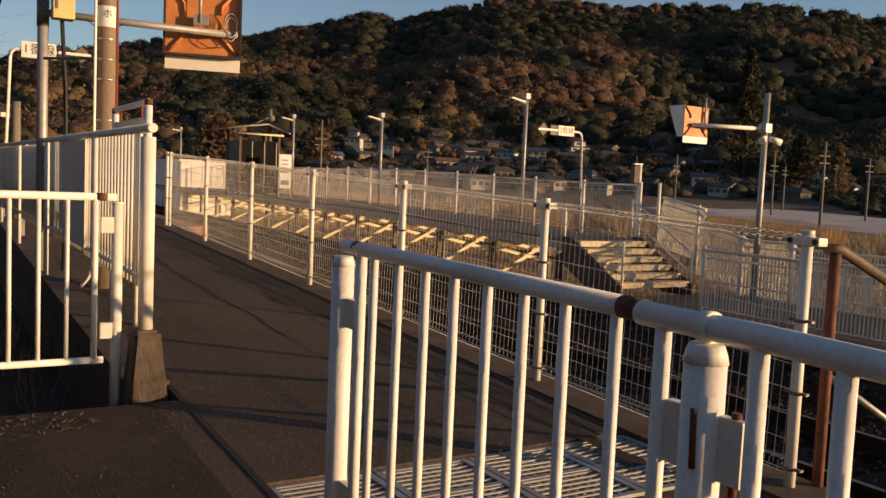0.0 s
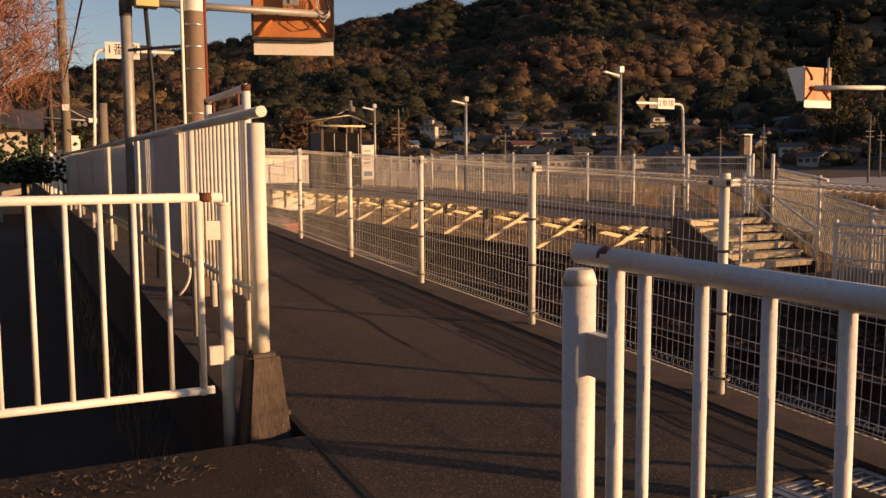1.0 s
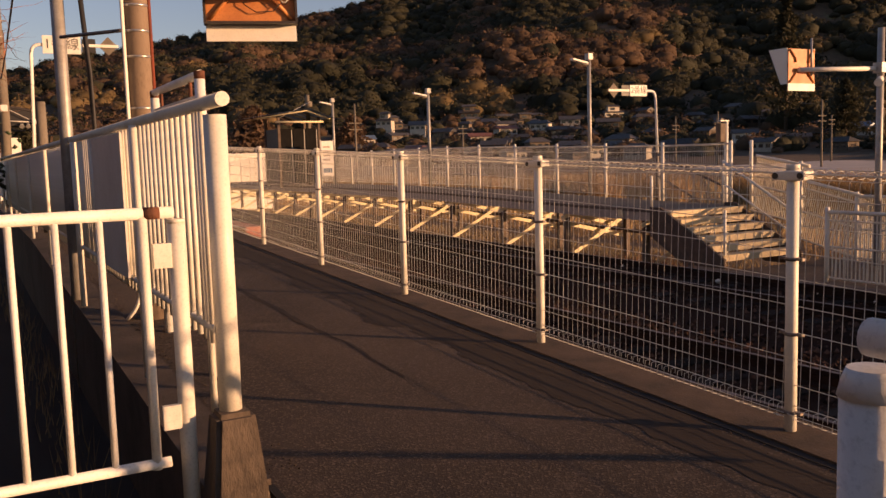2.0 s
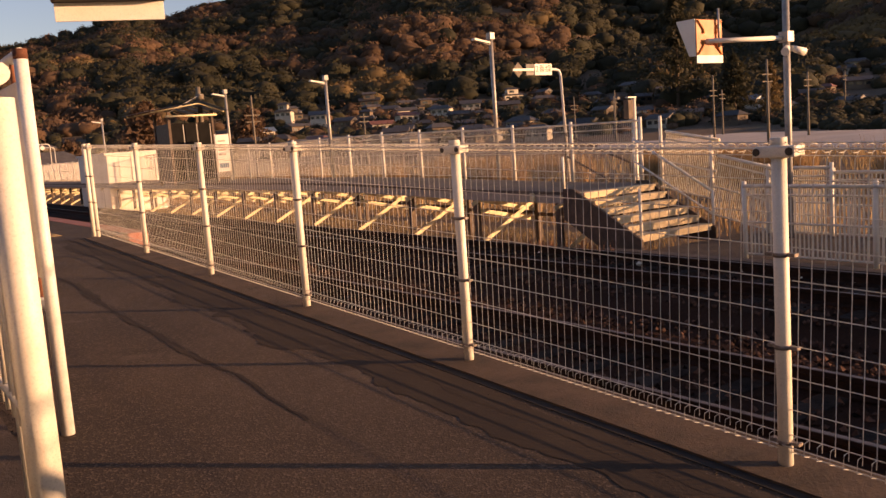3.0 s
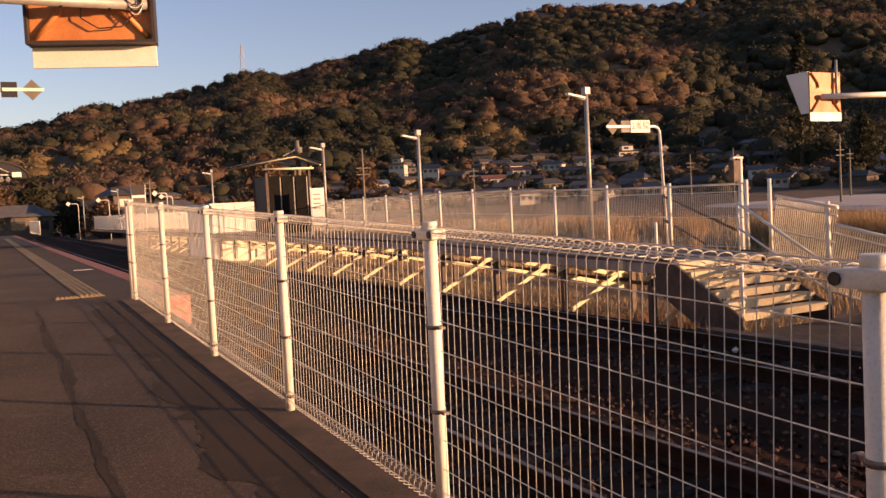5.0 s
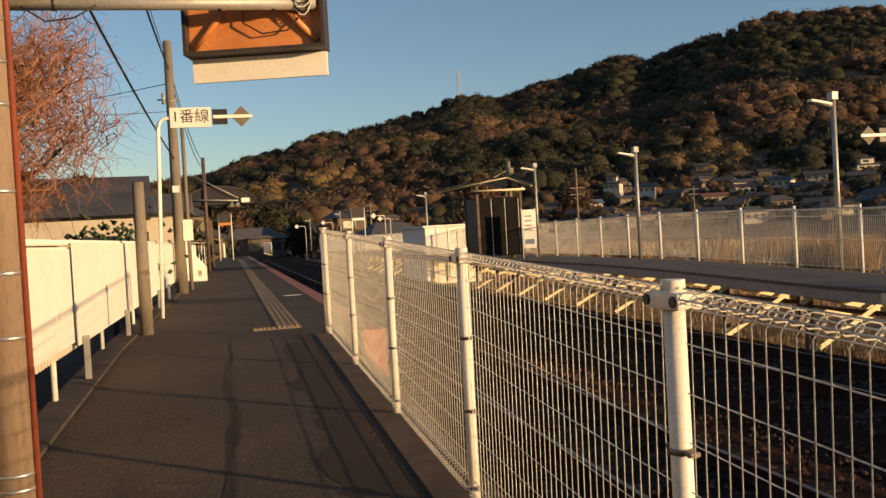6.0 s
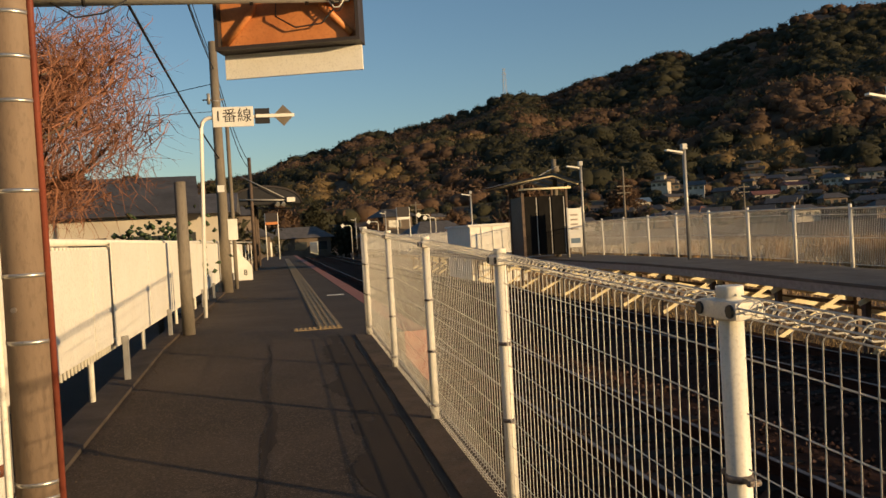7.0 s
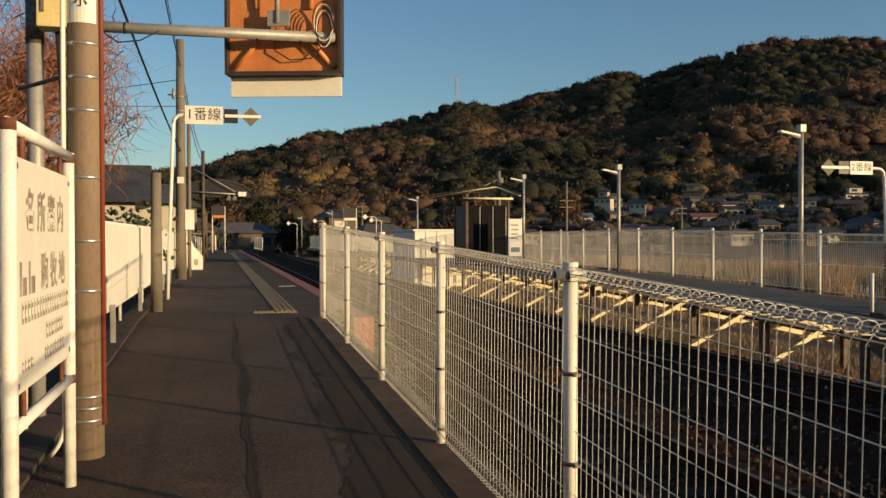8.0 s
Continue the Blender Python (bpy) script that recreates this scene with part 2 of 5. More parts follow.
def solid(name, bm, mat, label, category, group="", kind="", at=None):
    ob = new(name, mesh_of(bm, name, mat))
    if at is not None:
        ob.matrix_basis = at
    return tagged(ob, label, category, group, kind)


def raw_mesh(name, verts, faces, mat, smooth=False):
    me = bpy.data.meshes.new(name)
    me.from_pydata([tuple(v) for v in verts], [], [tuple(f) for f in faces])
    if smooth:
        me.shade_smooth()
    me.materials.append(mat)
    return me


def letters(text, size, mat, parent, m, label="", name="lettering", depth=0.002, bold=0.0):
    """Raised flat lettering; m places it, facing the local +z."""
    cu = bpy.data.curves.new("lettering", "FONT")
    cu.body, cu.size, cu.extrude, cu.align_x, cu.align_y, cu.offset = text, size, depth, "CENTER", "CENTER", bold
    tmp = bpy.data.objects.new("lettering_curve", cu)
    scene.collection.objects.link(tmp)
    bpy.context.view_layer.update()
    me = bpy.data.meshes.new_from_object(tmp.evaluated_get(bpy.context.evaluated_depsgraph_get()))
    bpy.data.objects.remove(tmp)
    me.materials.clear()
    me.materials.append(mat)
    ob = new(name, me)
    ob.parent = parent
    ob.matrix_local = m
    if label:
        tagged(ob, label)
    return ob


FACE_BACK = Matrix.Rotation(radians(90), 4, "X")          # lettering that faces -y
FACE_RIGHT = Matrix.Rotation(radians(90), 4, "Z") @ FACE_BACK  # lettering that faces +x
rng = random.Random(7)
nrng = np.random.default_rng(11)


# ---- the lie of the land
def ramp_z(y):
    return 0.15 if y > 4.15 else 0.036 * y


SKYLINE = [(-60, 2.4), (-30, 2.8), (-12, 3.4), (-4.1, 4.35), (-0.6, 5.0), (2.9, 6.0), (6.5, 6.7), (10.9, 7.4), (12.8, 8.0), (15.1, 8.85), (18, 8.85), (20.9, 9.45),
           (22.6, 9.85), (25.5, 10.5), (27.4, 10.25), (31.6, 11.25), (34, 11.9), (38, 11.75), (41, 11.55), (46, 11.4), (50.2, 11.5), (52, 11.4), (54.1, 10.9), (56.9, 10.6), (60, 10.0),
           (66, 9.4), (71, 8.3), (79, 4.0), (88, 1.6), (100, 0.7), (122, 0.6), (150, 0.5)]
SKY_A, SKY_E = [a for a, _ in SKYLINE], [e for _, e in SKYLINE]
EYE0 = (-1.5, -7.5)
RIDGE = 620.0


def smooth01(u):
    u = min(1.0, max(0.0, u))
    return u * u * (3 - 2 * u)


def land_z(x, y):
    """Height of the open ground."""
    dx, dy = x - EYE0[0], y - EYE0[1]
    r, az = math.hypot(dx, dy), math.degrees(math.atan2(dx, dy))
    if x < -2.4:
        near = -0.75 if y > -5.6 else -0.75 + (ramp_z(y) + 0.75 - 0.02) * smooth01((-5.45 - y) / 0.15) if y > -5.7 else ramp_z(y) - 0.02
        if y < -14:
            near = ramp_z(-14) - 0.02
    elif x < 8.0:
        near = -1.02
    else:
        near = -1.02 - 0.36 * smooth01((x - 7.7) / 0.5) - 0.5 * smooth01((x - 14) / 15)
    if r < 150:
        return near
    e_top = np.interp(az, SKY_A, SKY_E, left=0.6, right=0.6) + 0.1 * math.sin(az * 1.3) - 0.22
    e_town = 2.9 * min(1.0, e_top / 9)
    if r < 300:
        e = e_town * smooth01((r - 160) / 170)
    elif r < RIDGE:
        u = (r - 300) / (RIDGE - 300)
        e = e_town * smooth01(140 / 170) + (e_top - e_town * smooth01(140 / 170)) * (u ** 0.85)
    else:
        e = e_top * max(0.0, 1 - (r - RIDGE) / 900) ** 1.2
    z = near * max(0, 1 - (r - 150) / 60) + r * math.tan(radians(max(e, 0)))
    z += (30 * noise.noise(Vector((x / 130, y / 130, 0))) + 8 * noise.noise(Vector((x / 45, y / 45, 4)))) * smooth01((r - 290) / 120) * (1 - 0.85 * smooth01((r - RIDGE + 190) / 130))
    return z


def axis(limit, first, grow):
    out, v, s = [0.0], 0.0, first
    while v < limit:
        v += s
        s *= grow
        out.append(v)
    return out


def build_ground():
    pos = axis(2400, 0.6, 1.055)
    # denser lines through the hill belt
    far = sorted(set([p for p in pos if p < 200] + list(np.arange(200, 760, 12.0)) + [p for p in pos if p >= 760]))
    xs = sorted(set([-v for v in far[1:]] + far + [-2.41, -2.39, 7.7, 7.95, 8.2]))
    ys = sorted(set([-v - 5 for v in far[1:] if v < 300 or v > 750] + [v - 5 for v in far] + [-5.7, -5.62, -5.55, -5.45]))
    verts = [(x, y, land_z(x, y)) for y in ys for x in xs]
    n = len(xs)
    faces = [(j * n + i, j * n + i + 1, (j + 1) * n + i + 1, (j + 1) * n + i) for j in range(len(ys) - 1) for i in range(n - 1)]
    tagged(new("ground", raw_mesh("ground", verts, faces, M_DIRT, True)), "dry brown open ground rising to a wooded hill", "ground", kind="structure")


build_ground()

# ---- platform: sloping access ramp, level part, kerbs
YS = [-16, -12, -10, -8, -6, -4, -2, 0, 2, 4.15, 6, 10, 20, 40, 70, 92]


def strip(x0, x1, top, bottom, y0, y1, extra=0.0):
    """A long slab that follows the ramp."""
    bm = bmesh.new()
    ys = [y0] + [y for y in YS if y0 < y < y1] + [y1]
    rows = []
    for y in ys:
        z = ramp_z(y) + top
        rows.append([bm.verts.new(v) for v in ((x0, y, bottom), (x1, y, bottom), (x1, y, z), (x0, y, z))])
    for a, b in zip(rows, rows[1:]):
        for k in range(4):
            bm.faces.new((a[k], a[(k + 1) % 4], b[(k + 1) % 4], b[k]))
    bm.faces.new(rows[0])
    bm.faces.new(rows[-1][::-1])
    return bm


solid("pavement", strip(-2.24, -0.16, 0.0, -1.3, -7.78 + 0.83, 4.15), M_ASPHALT, "worn dark asphalt access ramp beside the fence", "ramp", kind="structure")
solid("pavement", strip(-9.0, -2.4, 0.0, -1.3, -16, -5.62), M_FORECOURT, "worn dark asphalt forecourt in front of the ramp", "pavement", kind="structure")
solid("pavement", strip(-2.4, -0.16, 0.0, -1.3, -16, -7.7), M_ASPHALT, "dark asphalt strip below the ramp", "pavement", kind="structure")
solid("pavement", strip(-2.4, -2.24, 0.0, -1.3, -7.7, -5.62), M_ASPHALT, "dark asphalt at the ramp entrance", "pavement", kind="structure")
solid("platform", strip(-2.24, 0.40, 0.0, -1.3, 4.15, 76), M_ASPHALT, "level grey asphalt station platform", "platform", kind="structure")
solid("kerb", strip(-0.16, 0.16, 0.014, -1.3, -8.6, 4.15), M_KERB, "dirty brown concrete kerb under the mesh fence", "kerb", kind="structure")
solid("kerb", strip(0.40, 0.66, 0.004, -1.3, 4.15, 76), M_PINK, "faded red painted platform edge", "platform edge", kind="structure")
solid("kerb", strip(-2.49, -2.24, 0.03, -1.0, -5.3, 4.15), M_DARKCONC, "cracked dirty concrete kerb under the picket fence", "kerb", kind="structure")
solid("kerb", strip(-2.49, -2.24, 0.03, -1.0, 4.15, 60), M_KERB, "cracked dirty concrete kerb along the platform", "kerb", kind="structure")

# yard slab; its deep shade is put into the near-black colour
solid("pavement", box(bmesh.new(), -14, -2.49, -5.62, 40, -1.2, -0.74), M_SHADEDASPHALT, "asphalt yard below the fence, shade put into its dark colour", "pavement", kind="structure")
solid("trim", strip(-2.262, -2.228, 0.004, -0.6, -8.6, -5.3), M_PIT, "dark bitumen joint at the foot of the ramp", "joint", kind="structure")
solid("trim", strip(-0.21, -0.155, 0.005, -0.6, -6.9, 4.15), M_PIT, "dirt-filled joint along the kerb", "joint", kind="structure")
# unseen building mass beyond the forecourt, added to block skylight on that side
blocker = thing("sky_blocker", "plain unseen building mass added to block skylight from the left", "building", (-10.5, -6, -0.75))
part("wall", box(bmesh.new(), -3, 3, -10, 10, -0.1, 4.2), M_BLOCKER, blocker)
bm = bmesh.new()
for q in (((-3.8, -10.6, 4.0), (0, -10.6, 6.0), (0, 10.6, 6.0), (-3.8, 10.6, 4.0)), ((0, -10.6, 6.0), (3.8, -10.6, 4.0), (3.8, 10.6, 4.0), (0, 10.6, 6.0)), ((-3.8, -10.6, 4.0), (3.8, -10.6, 4.0), (0, -10.6, 6.0)), ((-3.8, 10.6, 4.0), (0, 10.6, 6.0), (3.8, 10.6, 4.0))):
    bm.faces.new([bm.verts.new(v) for v in q])
bmesh.ops.remove_doubles(bm, verts=bm.verts, dist=0.001)
part("roof", bm, M_ROOF, blocker)
solid("trim", box(bmesh.new(), -0.05, 0.3, 11.9, 12.05, 0.151, 0.155), M_SIGN, "short white painted mark on the platform", "paint mark", kind="structure")
def dirt_streak(x_mid, half, y0, y1, seed, lift):
    """A ragged dark strip lying on the ramp."""
    bm = bmesh.new()
    prev = None
    y = y0
    while y < y1:
        u = (y - y0) / (y1 - y0)
        w = half * (0.35 + 0.65 * math.sin(math.pi * min(1, max(0, u)))) * (0.7 + 0.9 * noise.noise(Vector((seed, y * 1.7, 0))) + 0.35 * noise.noise(Vector((seed, y * 9, 3))))
        c = x_mid + 0.09 * noise.noise(Vector((seed + 5, y * 0.9, 1))) + 0.02 * noise.noise(Vector((seed + 9, y * 8, 1)))
        w = max(w, 0.006)
        row = [bm.verts.new((c - w, y, ramp_z(y) + lift)), bm.verts.new((min(c + w, -0.215), y, ramp_z(y) + lift))]
        if prev:
            bm.faces.new((prev[0], prev[1], row[1], row[0]))
        prev = row
        y += 0.06
    solid("dirt_streak", bm, M_DARKSTREAK, "dark ragged streak on the ramp", "dirt", group="dirt streaks", kind="structure")


dirt_streak(-0.44, 0.25, -7.4, 4.3, 1.3, 0.0022)
dirt_streak(-0.3, 0.16, -6.9, 4.2, 8.1, 0.0030)
dirt_streak(-1.1, 0.04, -4.2, 4.0, 21.4, 0.0024)
# tactile paving
tact = thing("tactile_paving", "yellowed tactile paving strip along the platform", "tactile paving", (0, 0, 0.15), kind="structure")


def tactile_tile():
    bm = bmesh.new()
    box(bm, -0.148, 0.148, -0.148, 0.148, 0.0, 0.006)
    for k in range(4):
        box(bm, -0.125 + k * 0.075, -0.1 + k * 0.075, -0.14, 0.14, 0.005, 0.012)
    return mesh_of(bm, "tile", M_TACTILE)


def dot_tile():
    bm = bmesh.new()
    box(bm, -0.148, 0.148, -0.148, 0.148, 0.0, 0.006)
    for i in range(5):
        for j in range(5):
            box(bm, -0.125 + i * 0.055, -0.1 + i * 0.055, -0.125 + j * 0.055, -0.1 + j * 0.055, 0.005, 0.012)
    return mesh_of(bm, "tile", M_TACTILE)


LINE_TILE, DOT_TILE = tactile_tile(), dot_tile()
for k in range(2):
    part("tile", DOT_TILE, None, tact, at=Matrix.Translation((-0.68 + 0.3 * k, 5.3, 0)))
for k in range(180):
    part("tile", LINE_TILE, None, tact, at=Matrix.Translation((-0.38, 5.6 + 0.3 * k, 0)))

# drain grating at the foot of the ramp
grate = thing("drain_grating", "galvanised steel drain grating across the foot of the ramp", "grating", (0, 0, 0))
part("pit", box(bmesh.new(), -2.24, -0.16, -7.7, -6.95, -1.25, -0.34), M_PIT, grate, "dark drain channel")
for k in range(4):
    x0 = -2.23 + k * 0.515
    bm = bmesh.new()
    zt = ramp_z(-7.3)
    for fx in (x0, x0 + 0.47):
        box(bm, fx, fx + 0.035, -7.69, -6.96, zt - 0.04, zt)
    for fy in (-7.69, -7.34, -6.99):
        box(bm, x0 + 0.03, x0 + 0.475, fy, fy + 0.03, zt - 0.04, zt)
    for i in range(14):
        yy = -7.665 + i * 0.05
        box(bm, x0 + 0.03, x0 + 0.475, yy, yy + 0.014, zt - 0.03, zt - 0.003)
    for i in range(8):
        xx = x0 + 0.07 + i * 0.052
        box(bm, xx, xx + 0.02, -7.66, -6.98, zt - 0.035, zt - 0.012)
    part("grate_panel", bm, M_GRATE, grate)


# ---- white mesh fence beside the ramp
def wire_panel_mesh(width, height, pitch, rows, r, coil=True, n=4):
    """Vertical wires rolled over at head and foot, with level wires across; runs along +y from 0."""
    bm = bmesh.new()
    count = int(width / pitch)
    off = (width - (count - 1) * pitch) / 2
    top, foot = height - 0.035, 0.07
    for k in range(count):
        y = off + k * pitch
        if coil:
            loop = [(0.002 - 0.027 * math.sin(a), y + 0.004 * math.sin(a), top - 0.008 + 0.016 * math.cos(a)) for a in [i * math.tau / 9 for i in range(-2, 8)]]
            tube(bm, [(0, y, foot)] + [(0, y, top - 0.045)] + loop[::-1], r, n, False)
            tube(bm, [(0, y, foot + 0.035), (-0.03, y, foot + 0.03), (-0.034, y, foot - 0.02), (0, y, foot - 0.03)], r, n, False)
        else:
            tube(bm, [(0, y, foot), (0, y, height)], r, n, False)
    for z in rows:
        tube(bm, [(r * 1.6, 0.01, z), (r * 1.6, width - 0.01, z)], r * 1.15, n)
    if coil:
        for dx, z in ((-0.024, top - 0.01), (0.028, top - 0.01), (0.004, top + 0.011), (0.004, top - 0.034), (0.0, foot + 0.035), (-0.032, foot), (0.0, foot - 0.03)):
            tube(bm, [(dx, 0.0, z), (dx, width, z)], r * 1.25, n)
    return mesh_of(bm, "panel", M_WIRE)


def fence_post(height, r=0.027):
    bm = bmesh.new()
    tube(bm, [(0, 0, -0.1), (0, 0, height)], r, 14)
    return mesh_of(bm, "post", M_WHITE)


def fence_cap(r=0.027):
    bm = bmesh.new()
    tube(bm, [(0, 0, -0.012), (0, 0, 0.012), (0, 0, 0.02)], r * 1.1, 14)
    return mesh_of(bm, "cap", M_WHITE)


def bracket_mesh():
    bm = bmesh.new()
    box(bm, -0.036, 0.03, -0.085, 0.085, -0.02, 0.02, 0.009)
    tube(bm, [(0, 0, -0.024), (0, 0, 0.024)], 0.033, 12)
    return mesh_of(bm, "head_bracket", M_WHITE)


def bolt_mesh():
    bm = bmesh.new()
    tube(bm, [(-0.042, 0, 0), (-0.034, 0, 0)], 0.0145, 8)
    return mesh_of(bm, "bolt", M_BLACK)


def clamp_mesh():
    bm = bmesh.new()
    tube(bm, [(0, 0, -0.008), (0, 0, 0.008)], 0.0305, 12)
    for s in (-1, 1):
        box(bm, -0.008, 0.012, min(0.025 * s, 0.06 * s), max(0.025 * s, 0.06 * s), -0.006, 0.006)
        tube(bm, [(-0.012, 0.054 * s, 0), (0.018, 0.054 * s, 0)], 0.007, 6)
    return mesh_of(bm, "clamp", M_CLAMP)


FENCE_Y = [4.08, 1.987, 0.0, -1.962, -3.96, -5.922, -7.9]
mesh_fence = thing("mesh_fence", "white coated wire mesh fence with round steel posts", "fence", (0, 0, 0))
PANEL = wire_panel_mesh(1.985, 1.195, 0.0502, [0.2 + 0.12 * k for k in range(8)], 0.0018)
POST, CAP, BRACKET, CLAMP, BOLT = fence_post(1.2), fence_cap(), bracket_mesh(), clamp_mesh(), bolt_mesh()
for i, y in enumerate(FENCE_Y):
    z = ramp_z(y) + 0.03
    post = part("post", POST, None, mesh_fence, at=Matrix.Translation((0, y, z - 0.03)))
    part("cap", CAP, None, post, at=Matrix.Translation((0, 0, 1.2)))
    br = part("head_bracket", BRACKET, None, post, at=Matrix.Translation((0, 0, 1.17)))
    for dy in (-0.066, 0.066):
        part("bolt", BOLT, None, post, at=Matrix.Translation((0, dy, 1.17)))
    for cz in (0.1, 0.46, 0.8):
        part("clamp", CLAMP, None, post, at=Matrix.Translation((0, 0, cz)))
    if i + 1 < len(FENCE_Y):
        yn = FENCE_Y[i + 1]
        length = y - yn
        slope = math.atan((ramp_z(y) - ramp_z(yn)) / length)
        part("panel", PANEL, None, mesh_fence, kind="stuff", at=Matrix.Translation((-0.005, yn + 0.008, ramp_z(yn) + 0.03)) @ Matrix.Rotation(slope, 4, "X") @ Matrix.Diagonal((1, (length - 0.016) / 1.985, 1, 1)))
endp = part("post", POST, None, mesh_fence, at=Matrix.Translation((0, 4.3, 0.15)))
part("cap", CAP, None, endp, at=Matrix.Translation((0, 0, 1.2)))
for cz in (0.46, 0.8):
    part("clamp", CLAMP, None, endp, at=Matrix.Translation((0, 0, cz)))

# rusty handrail past the end of the mesh fence
hr = thing("handrail", "rust-brown steel handrail at the fence end", "handrail", (0.14, -7.95, ramp_z(-8)))
bm = bmesh.new()
tube(bm, [(0, 0, -0.2), (0, 0, 1.12)], 0.026, 12)
part("post", bm, M_RUST, hr)
part("rail", tube(bmesh.new(), [(-0.06, 0.0, 1.14), (0.03, 0, 1.14), (1.6, -0.1, 0.47)], 0.026, 12), M_STEEL, hr)
part("brace", tube(bmesh.new(), [(0, 0, 0.55), (1.0, -0.06, 0.0)], 0.018, 8), M_GALV, hr)

# ---- white picket fence on the outer side of the ramp
picket = thing("picket_fence", "white painted steel picket fence with solid sheets, rust at the joints", "fence", (0, 0, 0))
PX = -2.42
part("top_rail", tube(bmesh.new(), [(PX, -5.56, 1.305), (PX, 12, 1.36), (PX, 60, 1.5)], 0.026, 12), M_WHITE, picket)
part("bottom_rail", tube(bmesh.new(), [(PX, -5.4, 0.46), (PX, 12, 0.5), (PX, 60, 0.6)], 0.018, 8), M_WHITE, picket)
PICKET = mesh_of(tube(bmesh.new(), [(0, 0, 0.40), (0, 0, 1.29)], 0.0135, 8), "picket", M_WHITE)
y = -5.25
while y < 12:
    part("picket", PICKET, None, picket, at=Matrix.Translation((PX, y, 0)))
    y += 0.107
INTERMEDIATE = mesh_of(tube(bmesh.new(), [(0, 0, 0.0), (0, 0, 1.29)], 0.024, 10), "post", M_WHITE)
for y in (-3.95, -1.2, 1.5, 4.2, 7.3, 10.2, 13, 16, 19, 22, 25, 28, 32, 36, 40, 45, 50, 55):
    part("post", INTERMEDIATE, None, picket, at=Matrix.Translation((PX - 0.03, y, 0)))
end_post = part("end_post", tube(bmesh.new(), [(0, 0, 0), (0, 0, 1.1)], 0.042, 18), M_WHITE, picket, "thick white end post", Matrix.Translation((-2.405, -5.385, 0.16)))
part("thin_stile", tube(bmesh.new(), [(PX, -5.2, 0.1), (PX, -5.2, 1.29)], 0.014, 8), M_WHITE, picket)


def sheet_part(y0, y1, z0, z1, x, mat, label):
    bm = bmesh.new()
    box(bm, x - 0.006, x + 0.006, y0, y1, z0, z1)
    return part("sheet", bm, mat, picket, label)


sheet_part(-3.56, -2.38, 0.47, 1.27, PX - 0.035, M_SIGN, "plain white sheet on the back of the pickets")
for y0, y1 in ((2.2, 4.3), (4.34, 6.35), (6.4, 8.0), (8.05, 10.2), (10.25, 12.6), (12.7, 15), (15.1, 18), (18.1, 22), (22.1, 26), (26.1, 30)):
    sheet_part(y0, y1, 0.43, 1.33, PX + 0.05, M_SHEET, "cream-white plastic sheet")
for y0, y1 in ((-1.15, 1.4), (1.45, 2.15)):
    sheet_part(y0, y1, 0.47, 1.27, PX + 0.03, M_SHEET, "cream-white plastic sheet")
UNDER = mesh_of(box(bmesh.new(), -0.025, 0.025, -0.025, 0.025, 0.1, 0.5, 0.004), "stub_post", M_GALV)
for y in (2.4, 5.6, 8.2, 10.6, 13.2, 16.2, 19.4):
    part("stub_post", UNDER, None, picket, at=Matrix.Translation((PX + 0.09, y, 0)))

# flared concrete footing of the end post
bm = bmesh.new()
made = bmesh.ops.create_cone(bm, cap_ends=True, segments=4, radius1=0.165, radius2=0.1, depth=0.46, matrix=Matrix.Translation((0, 0, 0.23)) @ Matrix.Rotation(radians(45), 4, "Z"))
bmesh.ops.bevel(bm, geom=list(bm.edges), offset=0.018, segments=2, affect="EDGES")
solid("concrete_footing", bm, M_FOOT, "stained flared concrete footing of the fence end", "footing", at=Matrix.Translation((-2.405, -5.4, -0.29)))


# ---- gate leaves
def gate_leaf(name, label, length, height, bars, at, rust_at):
    g = thing(name, label, "gate")
    g.matrix_basis = at
    part("top_rail", tube(bmesh.new(), [(-0.09, 0, height), (length, 0, height)], 0.0215, 12), M_WHITE_RUSTY, g)
    part("bottom_rail", tube(bmesh.new(), [(-0.03, 0, 0.0), (length, 0, 0.0)], 0.0195, 12), M_WHITE_RUSTY, g)
    bar = mesh_of(tube(bmesh.new(), [(0, 0, 0), (0, 0, height)], 0.0125, 10), "bar", M_WHITE_RUSTY)
    stile = mesh_of(tube(bmesh.new(), [(0, 0, -0.02), (0, 0, height)], 0.018, 12), "stile", M_WHITE)
    for k in range(bars):
        part("stile" if k in (0, bars - 1) else "bar", stile if k in (0, bars - 1) else bar, None, g, at=Matrix.Translation((0.02 + k * (length - 0.04) / (bars - 1), 0, 0)))
    part("rust_patch", tube(bmesh.new(), [(rust_at + 0.02, 0, height), (rust_at + 0.075, 0, height)], 0.0223, 12), M_RUST, g, "dark rusted joint")
    for z in (0.12, height - 0.2):
        bm = bmesh.new()
        box(bm, -0.075, -0.01, -0.012, 0.012, z, z + 0.09, 0.003)
        part("hinge_plate", bm, M_WHITE, g)
    return g


gate_leaf("gate_leaf", "white steel barred gate leaf standing open, rusty at the latch end", 1.9, 0.915, 14,
          Matrix.Translation((-2.655, -5.35, 0.0)) @ Matrix.Rotation(radians(180), 4, "Z"), -0.06)
gl = thing("gate_post", "round white steel gate post", "gate post", (-2.555, -5.335, -0.24))
part("shaft", tube(bmesh.new(), [(0, 0, -0.1), (0, 0, 1.12)], 0.031, 16), M_WHITE, gl)
part("cap", tube(bmesh.new(), [(0, 0, 1.115), (0, 0, 1.13)], 0.033, 16), M_WHITE, gl)

